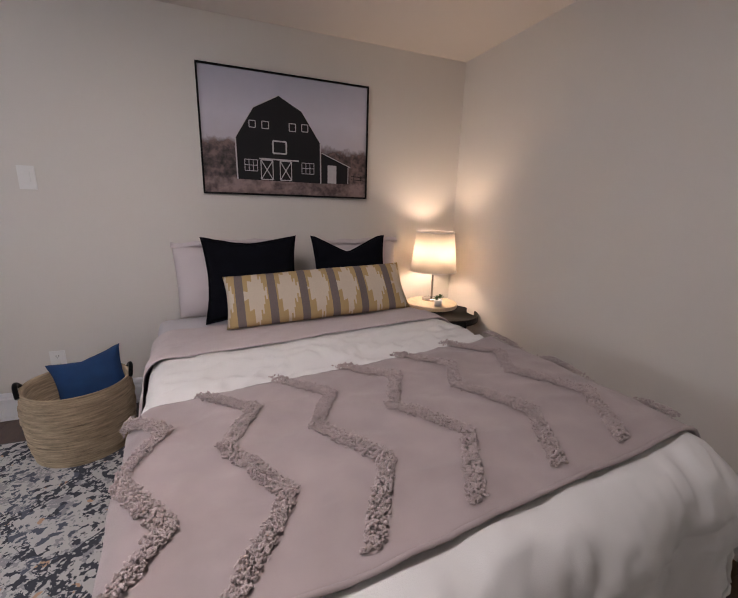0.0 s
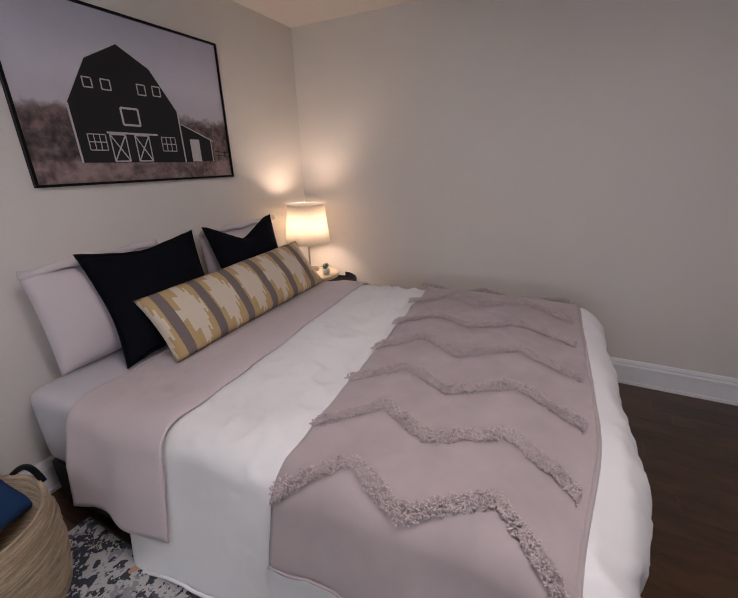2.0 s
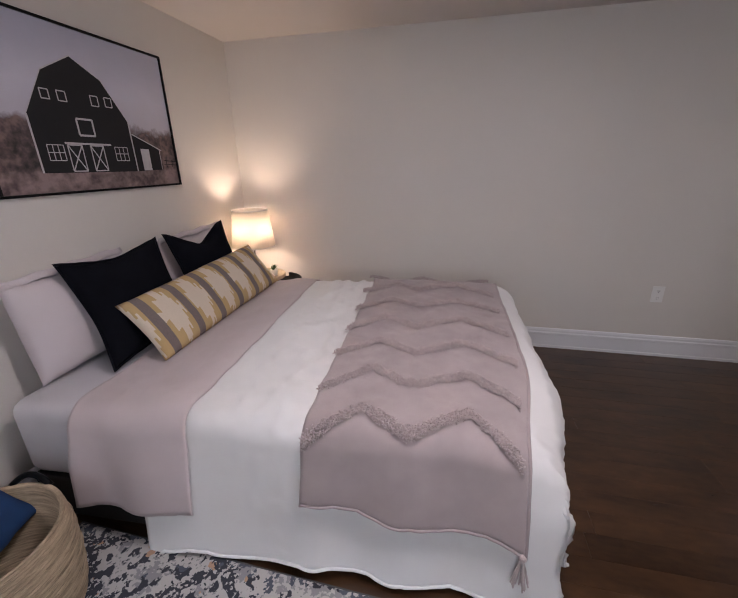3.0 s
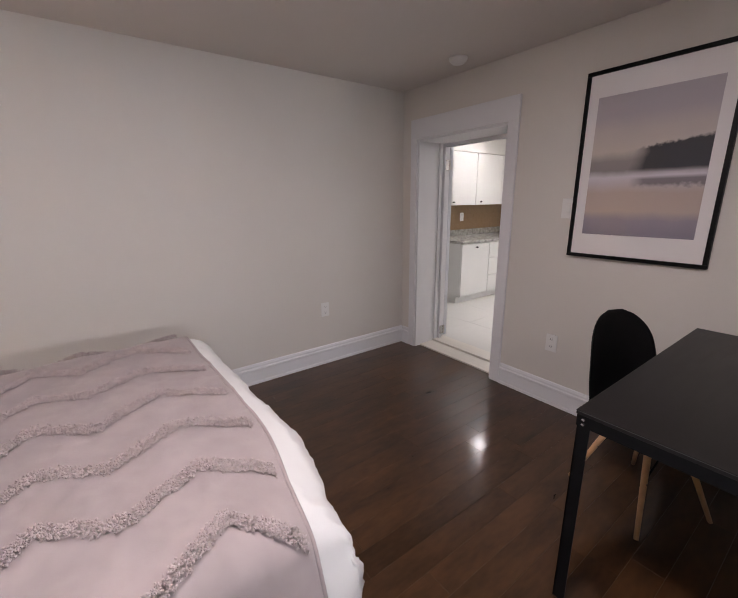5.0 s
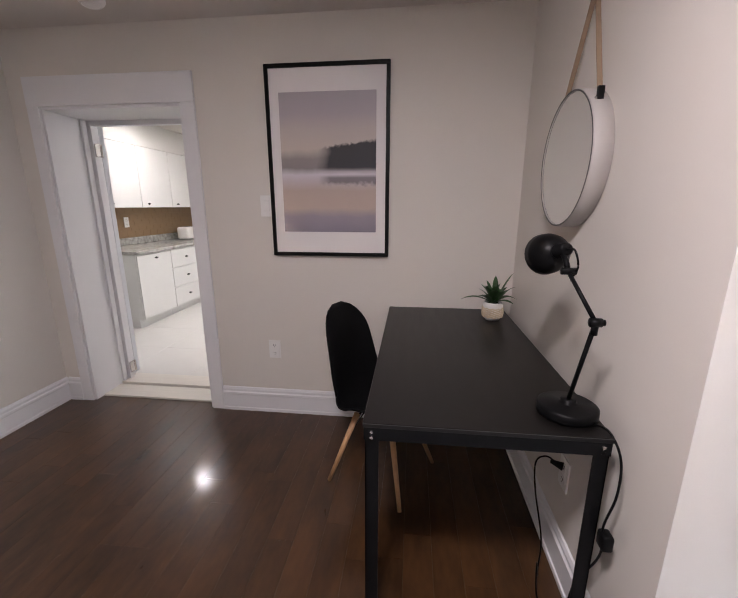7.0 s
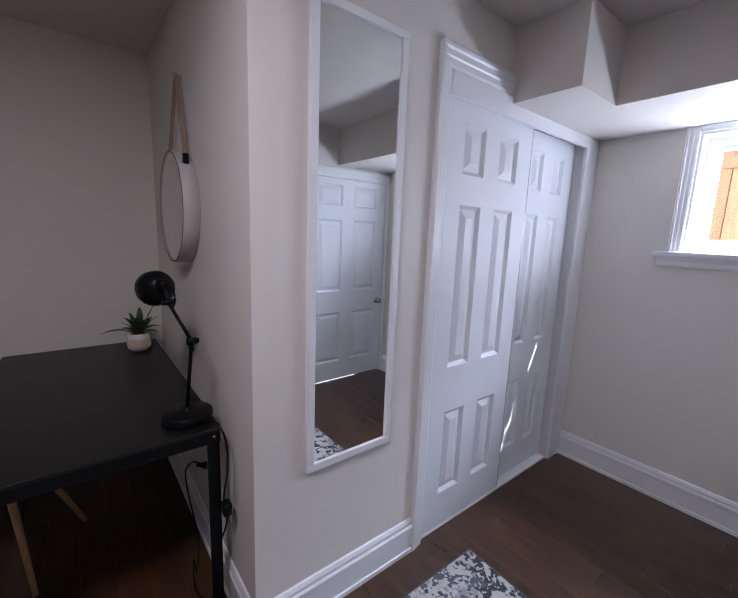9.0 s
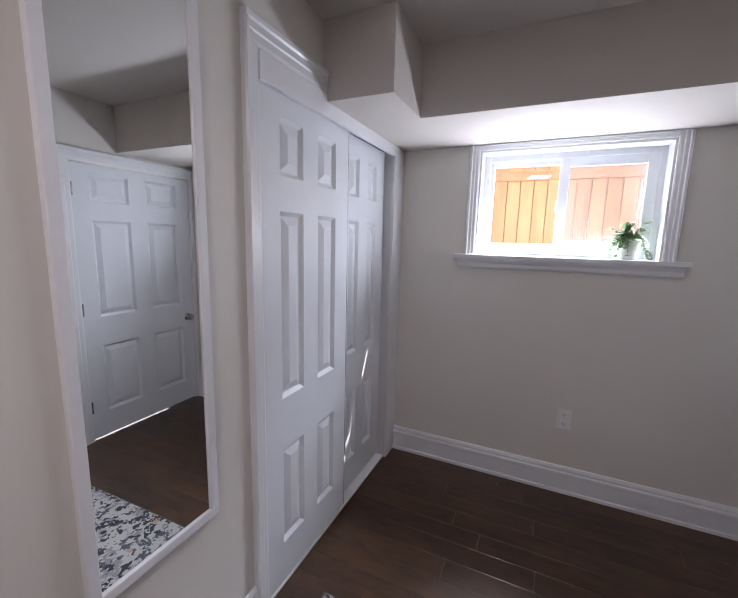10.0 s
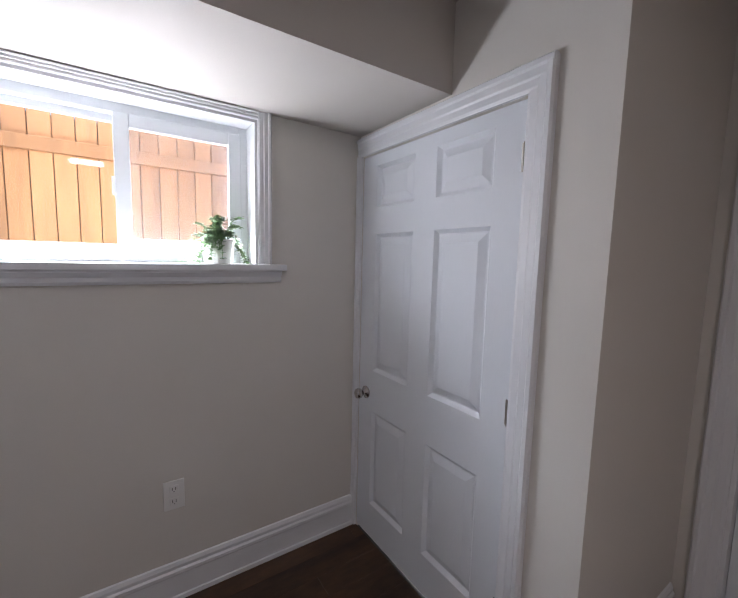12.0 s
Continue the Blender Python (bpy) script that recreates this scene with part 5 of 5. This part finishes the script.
# ---- round mirror on a strap ----
RY, RZ, RR, RD = -0.745, 1.605, 0.242, 0.066
rm = thing("round_mirror", "round mirror in a pale deep rim on a tan strap", "mirror", pose(NOOK, RY, RZ, 0, 90, 0))
part("rim", lathe(bmesh.new(), [(RR - 0.006, 0.0), (RR, 0.003), (RR, RD - 0.003), (RR - 0.003, RD), (RR - 0.008, RD), (RR - 0.008, 0.0)], 64, closed=True), RIM, rm, "pale grey deep rim", True)
part("edge_line", lathe(bmesh.new(), [(RR - 0.0075, RD - 0.004), (RR - 0.002, RD + 0.0012), (RR - 0.008, RD + 0.0012)], 64, closed=True), SLOT, rm, "thin dark edge")
part("glass", lathe(bmesh.new(), [(0, RD - 0.003), (RR - 0.009, RD - 0.003), (RR - 0.009, RD - 0.010), (0, RD - 0.010)], 64), MIRROR, rm, "mirror glass")


def ribbon(bm, a, b, w, t):
    """A flat strap from a to b; its width lies along the wall's normal (local z)."""
    a, b = Vector(a), Vector(b)
    d = (b - a).normalized()
    s = Vector((0, 0, 1))
    n = d.cross(s)
    vs = [bm.verts.new(p + s * i * w / 2 + n * j * t / 2) for p in (a, b) for i, j in ((-1, -1), (1, -1), (1, 1), (-1, 1))]
    for q in ((0, 1, 2, 3), (4, 5, 6, 7), (0, 1, 5, 4), (1, 2, 6, 5), (2, 3, 7, 6), (3, 0, 4, 7)):
        bm.faces.new([vs[i] for i in q])


hz = -0.56                                     # local x points down
for sgn in (-1, 1):
    e = (-RR * math.cos(0.75) - 0.002, sgn * RR * math.sin(0.75), RD / 2)
    bm = bmesh.new()
    ribbon(bm, (hz, 0.004 * sgn, 0.020), e, 0.017, 0.003)
    part("strap", bm, STRAP, rm, "tan leather strap")
    bm = boxes(((e[0] - 0.034, e[1] - 0.006, RD / 2 - 0.011), (e[0] + 0.016, e[1] + 0.006, RD / 2 + 0.011)), bevel=0.003)
    part("strap_clip", bm, BLACK, rm, "black strap clip")
    part("rivet", lathe(bmesh.new(), [(0, 0), (0.007, 0), (0.006, 0.005), (0, 0.006)], 12, (e[0] + 0.004, e[1], RD / 2 + 0.011)), CHROME, rm)
part("peg", cyl(bmesh.new(), (hz + 0.004, 0, 0), (hz + 0.004, 0, 0.034), 0.007), RIM, rm)

# ---- desk ----
DX0, DX1, DY0, DY1, DZ = -0.632, 0.075, -1.505, -0.155, 0.815
desk = thing("desk", "black rectangular desk on an angle-iron frame", "desk", pose(0, 0, 0))
part("desktop", boxes(((DX0, DY0, DZ - 0.016), (DX1, DY1, DZ)), bevel=0.002), DESKTOP, desk, "black laminate top")
# grey strips paint the highlight along the desktop's worn edges
part("worn_edge_highlight", boxes(((DX0 + 0.002, DY1 - 0.0005, DZ - 0.0035), (DX1 - 0.002, DY1 + 0.0008, DZ - 0.0018)), ((DX1 - 0.0005, DY0 + 0.002, DZ - 0.0035), (DX1 + 0.0008, DY1 - 0.002, DZ - 0.0018))), SLOT, desk, "grey line painting the highlight on the worn edge")
ap = 0.042
part("rail", boxes(((DX0 + 0.004, DY1 - 0.006, DZ - 0.016 - ap), (DX1 - 0.004, DY1 - 0.002, DZ - 0.016))), BLACK, desk)
part("rail", boxes(((DX0 + 0.004, DY0 + 0.002, DZ - 0.016 - ap), (DX1 - 0.004, DY0 + 0.006, DZ - 0.016))), BLACK, desk)
part("rail", boxes(((DX0 + 0.002, DY0 + 0.006, DZ - 0.016 - ap), (DX0 + 0.006, DY1 - 0.006, DZ - 0.016))), BLACK, desk)
part("rail", boxes(((DX1 - 0.006, DY0 + 0.006, DZ - 0.016 - ap), (DX1 - 0.002, DY1 - 0.006, DZ - 0.016))), BLACK, desk)
for sx, x in ((1, DX0 + 0.006), (-1, DX1 - 0.006)):
    for sy, y in ((1, DY0 + 0.006), (-1, DY1 - 0.006)):
        bm = boxes((tuple(min(a, b) for a, b in zip((x, y, 0.0), (x + sx * 0.042, y + sy * 0.004, 0))) [:2] + (0.0,), tuple(max(a, b) for a, b in zip((x, y, 0), (x + sx * 0.042, y + sy * 0.004, 0)))[:2] + (DZ - 0.017,)),
                   (tuple(min(a, b) for a, b in zip((x, y, 0.0), (x + sx * 0.004, y + sy * 0.042, 0)))[:2] + (0.0,), tuple(max(a, b) for a, b in zip((x, y, 0), (x + sx * 0.004, y + sy * 0.042, 0)))[:2] + (DZ - 0.017,)))
        leg = part("leg", bm, BLACK, desk, "black angle-iron leg")
        for z in (DZ - 0.030, DZ - 0.048):
            b_ = lathe(bmesh.new(), [(0, 0), (0.0065, 0), (0.005, 0.004), (0, 0.005)], 10)
            ob = part("bolt", b_, BLACK if sx > 0 and z < DZ - 0.04 else CHROME, leg)
            ob.matrix_local = pose(x + sx * 0.02, y - sy * 0.0045, z, 90 if sy > 0 else -90)
        part("foot", cyl(bmesh.new(), (x + sx * 0.014, y + sy * 0.014, 0), (x + sx * 0.014, y + sy * 0.014, 0.012), 0.013), BLACK, leg)

# ---- chair ----
chair = thing("desk_chair", "black moulded shell chair on beech legs at the desk", "chair", pose(0.073, -0.98, 0, 0, 0, 155.5 - 90))


def shell(u, v):
    """u across, v from the seat's front to the top of the back; the chair faces +y."""
    a = 2 * u - 1
    at = v * (len(side) - 1)
    k = min(int(at), len(side) - 2)
    mid = side[k].lerp(side[k + 1], at - k)
    y, z = mid.y, mid.z
    w = 0.225 * (0.86 + 0.14 * math.sin(min(1, v * 2.2) * math.pi / 2)) * (1 if v < 0.50 else 1 - 0.26 * ((v - 0.50) / 0.50) ** 2)
    if v > 0.87:
        w *= max(0.0, 1 - ((v - 0.87) / 0.133) ** 2.6) ** 0.5
    if v < 0.07:
        w *= math.sqrt(max(0.0, 1 - ((0.07 - v) / 0.07) ** 2 * 0.4))
    back = max(0, min(1, (v - 0.35) / 0.3))
    lift = (abs(a) * w / 0.225) ** 2.4
    return Vector((a * w, y + back * 0.075 * lift, z + (1 - back) * 0.055 * lift))


side = smooth_path([(0, 0.225, 0.425), (0, 0.15, 0.448), (0, 0.0, 0.432), (0, -0.12, 0.425), (0, -0.19, 0.47), (0, -0.225, 0.57), (0, -0.25, 0.73), (0, -0.287, 0.935)], 12)
bm = grid(bmesh.new(), shell, 28, 64)
thicken(bm, 0.008)
part("shell", bm, CHAIRBLK, chair, "black moulded plastic seat shell", True)
for sx in (-1, 1):
    for sy in (-1, 1):
        tip = Vector((0.212 * sx, 0.212 * sy, 0))
        head = Vector((0.10 * sx, 0.10 * sy, 0.38))
        bm = bmesh.new()
        cyl(bm, tip, head, 0.010, 0.016, 16)
        leg = part("leg", bm, BEECH, chair, "tapered beech leg", True)
        part("bolt", cyl(bmesh.new(), tip.lerp(head, 0.62) - Vector((0, 0.016, 0)), tip.lerp(head, 0.62) + Vector((0, 0.016, 0)), 0.004, n=8), CHROME, leg)
        b_ = bmesh.new()
        tube(b_, [head - Vector((0, 0, 0.03)), (0.07 * sx, 0.07 * sy, 0.425)], 0.006, 8)
        tube(b_, [tip.lerp(head, 0.62), (0.0, 0.10 * sy, 0.36), (-0.11 * sx, 0.11 * sy, 0.40)], 0.004, 8)
        part("brace", b_, BLACK, chair, "black steel brace")

# ---- desk lamp ----
dl = thing("desk_lamp", "black articulated desk lamp with a round base", "desk lamp", pose(0, 0, 0))
bx, by = -0.55, -0.285
part("base", lathe(bmesh.new(), [(0, DZ), (0.085, DZ), (0.088, DZ + 0.006), (0.087, DZ + 0.028), (0.080, DZ + 0.033), (0.028, DZ + 0.035), (0.022, DZ + 0.040), (0.022, DZ + 0.048), (0, DZ + 0.048)], 48, (bx, by, 0)), BLACK, dl, "", True)
J0, J1, J2 = Vector((bx, by, DZ + 0.045)), Vector((-0.555, -0.200, 1.135)), Vector((-0.507, -0.300, 1.258))
part("lower_arm", tube(bmesh.new(), [J0, J1], 0.0065, 12), BLACK, dl, "", True)
part("upper_arm", tube(bmesh.new(), [J1, J2], 0.006, 12), BLACK, dl, "", True)
bm = cyl(bmesh.new(), J1 + Vector((-0.015, 0, 0)), J1 + Vector((0.015, 0, 0)), 0.0125)
cyl(bm, J1 + Vector((-0.023, 0, 0)), J1 + Vector((-0.015, 0, 0)), 0.009)
tube(bm, [J1 - Vector((0, 0.002, 0.035)), J1 + Vector((0, 0, 0.0))], 0.009, 12)
part("elbow", bm, BLACK, dl, "", True)
HC = Vector((-0.495, -0.44, 1.292))
bm = cyl(bmesh.new(), J2 + Vector((-0.022, 0, 0)), J2 + Vector((0.019, 0, 0)), 0.0105)
tube(bm, [J2, J2 + Vector((0.002, -0.02, 0.028)), HC + Vector((-0.01, 0.06, 0.03))], 0.008, 10)
part("head_joint", bm, BLACK, dl, "", True)
hd = part("head", lathe(bmesh.new(), [(0, 0.075), (0.02, 0.074), (0.045, 0.062), (0.066, 0.038), (0.077, 0.005), (0.080, -0.030), (0.077, -0.030), (0.074, 0.004), (0.063, 0.036), (0.043, 0.059), (0, 0.071)], 40), BLACK, dl, "black dome lamp head", True)
head_m = Matrix.Translation(HC) @ Vector((-0.12, 0.80, 0.20)).to_track_quat("Z", "Y").to_matrix().to_4x4()
hd.matrix_local = head_m @ Matrix.Diagonal((0.84, 0.84, 0.84, 1))
ck = part("cap", lathe(bmesh.new(), [(0, 0.072), (0.028, 0.070), (0.030, 0.080), (0.024, 0.085), (0.024, 0.125), (0.018, 0.130), (0, 0.131)], 28), BLACK, dl, "", True)
ck.matrix_local = head_m @ Matrix.Diagonal((0.84, 0.84, 0.84, 1))
tip = head_m @ Vector((0, 0, 0.109))
part("cable_loop", tube(bmesh.new(), smooth_path([tip, tip + Vector((-0.008, 0.035, 0.0)), tip + Vector((-0.016, 0.050, -0.045)), tip + Vector((-0.012, 0.025, -0.085)), J2.lerp(J1, 0.22)], 8), 0.003, 8), BLACK, dl, "", True)
# mains cable: over the desk's edge, a switch, the floor, and up to the outlet
part("cable", tube(bmesh.new(), smooth_path([(bx - 0.05, by + 0.07, DZ + 0.008), (-0.625, -0.175, DZ + 0.006), (-0.640, -0.130, DZ - 0.05), (-0.640, -0.120, 0.66), (-0.628, -0.135, 0.54), (-0.640, -0.150, 0.42), (-0.61, -0.20, 0.25), (-0.60, -0.24, 0.03), (-0.56, -0.33, 0.012), (-0.57, -0.40, 0.10), (-0.585, -0.42, 0.02), (-0.60, -0.46, 0.012), (-0.615, -0.50, 0.12), (-0.60, -0.58, 0.28), (-0.595, -0.60, 0.40), (-0.62, -0.57, 0.455), (-0.655, -0.535, 0.45)], 8), 0.0035, 8), BLACK, dl, "black mains cable", True)
part("inline_switch", boxes(((-0.652, -0.150, 0.475), (-0.620, -0.108, 0.525)), bevel=0.007), BLACK, dl, "black inline cable switch", True)
part("plug", cyl(bmesh.new(), (NOOK + 0.010, -0.52, 0.448), (NOOK + 0.050, -0.545, 0.452), 0.017, 0.007), BLACK, dl, "black mains plug")

# ---- plant on the desk ----
random.seed(33)
pl = thing("desk_plant", "spiky green houseplant in a white pot with rope bands", "potted plant", pose(-0.52, -1.29, DZ) @ Matrix.Diagonal((0.88, 0.88, 1, 1)))
part("pot", lathe(bmesh.new(), [(0, 0), (0.042, 0), (0.058, 0.02), (0.064, 0.05), (0.060, 0.088), (0.054, 0.102), (0.050, 0.102), (0.054, 0.085), (0, 0.085)], 32), POT, pl, "", True)
for k in range(9):
    z = 0.022 + k * 0.006
    r = 0.0625 + 0.0035 * math.sin(k / 8 * 3.1)
    pts = [(r * math.cos(a * 0.1963) * 1.0, r * math.sin(a * 0.1963), z + 0.0035 * math.sin(a * 2.2 + k * 3)) for a in range(33)]
    part("rope_band", tube(bmesh.new(), pts, 0.0034, 5), ROPE, pl)
part("soil", lathe(bmesh.new(), [(0, 0.0855), (0.053, 0.0855), (0.05, 0.092), (0, 0.094)], 20), SOIL, pl)
for k in range(26):
    bm = bmesh.new()
    leaf_blade(bm, (random.uniform(-0.015, 0.015), random.uniform(-0.015, 0.015), 0.09), k * 2.399, 0.55 + 0.95 * (k / 26), random.uniform(0.16, 0.26), random.uniform(0.038, 0.052), random.uniform(0.2, 0.55), 8)
    part("leaf", bm, LEAF, pl)

# ---- plant on the window sill ----
random.seed(44)
wp = thing("window_plant", "trailing green plant in a white pot on the window sill", "potted plant", pose(WEST - 0.060, 1.385, WZ0 + 0.004) @ Matrix.Diagonal((1.32, 1.32, 1.25, 1)))
part("pot", lathe(bmesh.new(), [(0, 0), (0.046, 0), (0.050, 0.085), (0.046, 0.085), (0.043, 0.072), (0, 0.072)], 28), POT, wp, "", True)
part("soil", lathe(bmesh.new(), [(0, 0.0725), (0.042, 0.0725), (0.04, 0.078), (0, 0.08)], 16), SOIL, wp)
for k in range(44):
    a = random.uniform(0, 6.28)
    trail = k % 2 == 0
    r = random.uniform(0.055, 0.10) if trail else random.uniform(0.02, 0.08)
    top = random.uniform(0.09, 0.13) if trail else random.uniform(0.10, 0.165)
    end = (r * 1.15 * math.cos(a), r * 1.15 * math.sin(a), random.uniform(0.0, 0.06)) if trail else (r * math.cos(a), r * math.sin(a), top)
    pts = smooth_path([(0.01 * math.cos(a), 0.01 * math.sin(a), 0.075), (0.6 * r * math.cos(a), 0.6 * r * math.sin(a), top * 0.92), end], 6)
    bm = tube(bmesh.new(), pts, 0.0011, 4)
    for p in pts[3:]:
        for s in (0, 1.7, 3.4):
            leaf_blade(bm, p, a + s + random.uniform(-0.6, 0.6), random.uniform(-0.2, 0.8), random.uniform(0.012, 0.021), random.uniform(0.009, 0.014), 0.2, 3)
    part("stem", bm, LEAF2, wp)

# ---- basket with a cushion ----
bk = thing("basket", "round woven seagrass basket with dark handles on the rug", "basket", pose(-0.14, 2.492, 0.011, 0, 0, 22))
bm = bmesh.new()
prof = []
rows = 30
for k in range(rows + 1):
    f = k / rows
    r = 0.222 + 0.030 * math.sin(f * 2.3) - 0.006 * f
    prof += [(r, f * 0.385 - 0.0064), (r + 0.008, f * 0.385 - 0.003), (r + 0.008, f * 0.385 + 0.002)]
lathe(bm, [(0, 0), (0.2, 0)] + prof[1:] + [(0.236, 0.386), (0.225, 0.37), (0.225, 0.02), (0, 0.02)], 72)
for v in bm.verts:
    d = 1 + 0.012 * noise.noise((v.co.x * 6, v.co.y * 6, v.co.z * 9)) + 0.006 * noise.noise((v.co.x * 40, v.co.y * 40, v.co.z * 60))
    v.co.x *= d
    v.co.y *= d
part("body", bm, STRAW, bk, "", True)
random.seed(9)
for k in range(70):
    z = random.uniform(0.02, 0.375)
    a0, span = random.uniform(0, 6.28), random.uniform(0.5, 1.6)
    f = z / 0.385
    r = 0.2325 + 0.030 * math.sin(f * 2.3) - 0.006 * f
    part("loose_strand", tube(bmesh.new(), [(r * math.cos(a0 + span * q / 12), r * math.sin(a0 + span * q / 12), z + 0.003 * math.sin(q)) for q in range(13)], 0.0022, 5), STRAW, bk)
for a0 in (-0.12, math.pi - 0.12):
    pts = []
    for q in range(13):
        g = a0 + (q / 12 - 0.5) * 0.62
        pts.append((0.252 * math.cos(g), 0.252 * math.sin(g), 0.375 + 0.045 * math.sin(q / 12 * math.pi)))
    part("handle", tube(bmesh.new(), pts, 0.0115, 10), BLACK, bk, "dark wrapped handle", True)
cushion("blue_cushion", "deep blue cushion resting in the woven basket", "cushion", pose(-0.07, 2.53, 0.225, -30, -12, 10), 0.37, 0.30, 0.13, BLUE, 0.0, 0.02, 8, "", 0.24)

# ---- bedroom ceiling light ----
fl = thing("ceiling_light", "round flush ceiling light over the bedroom, lit", "ceiling light", pose(0.12, 0.80, CEILZ))
part("base", lathe(bmesh.new(), [(0, 0), (0.17, 0), (0.17, -0.012), (0, -0.012)], 32), POT, fl)

# ---- floor planks ----
random.seed(7)
PWD = 0.121
cache = {}


def plank_mesh(w, l):
    key = (round(w, 3), round(l, 3))
    if key not in cache:
        bm = bmesh.new()
        rings = []
        for g, z in ((0.0002, -0.011), (0.0002, -0.0007), (0.0009, 0.0)):
            rings.append([bm.verts.new(p) for p in ((g, g, z), (w - g, g, z), (w - g, l - g, z), (g, l - g, z))])
        for lower, upper in zip(rings, rings[1:]):
            for k in range(4):
                bm.faces.new((lower[k], lower[(k + 1) % 4], upper[(k + 1) % 4], upper[k]))
        bm.faces.new(rings[0])
        bm.faces.new(rings[-1])
        cache[key] = finish("plank", bm, PLANK)
    return cache[key]


x = WEST
while x < EAST - 0.001:
    w = min(PWD, EAST - x)
    lo = SOUTH if x > NOOK - 0.13 else CLOSET - 0.13
    hi = NORTH if x + w > RETURN else DOORY
    if ND0 - 0.1 < x < ND1:
        hi = NORTH + 0.14
    if KX0 - 0.1 < x < KX1:
        lo = SOUTH - 0.08
    y = lo - random.uniform(0, 0.9)
    while y < hi:
        l = 1.215
        a, b_ = max(y, lo), min(y + l, hi)
        if b_ - a > 0.03:
            ob = new("plank", plank_mesh(w, b_ - a))
            ob.parent = floor
            ob.location = (x, a, 0)
        y += l
    x += PWD
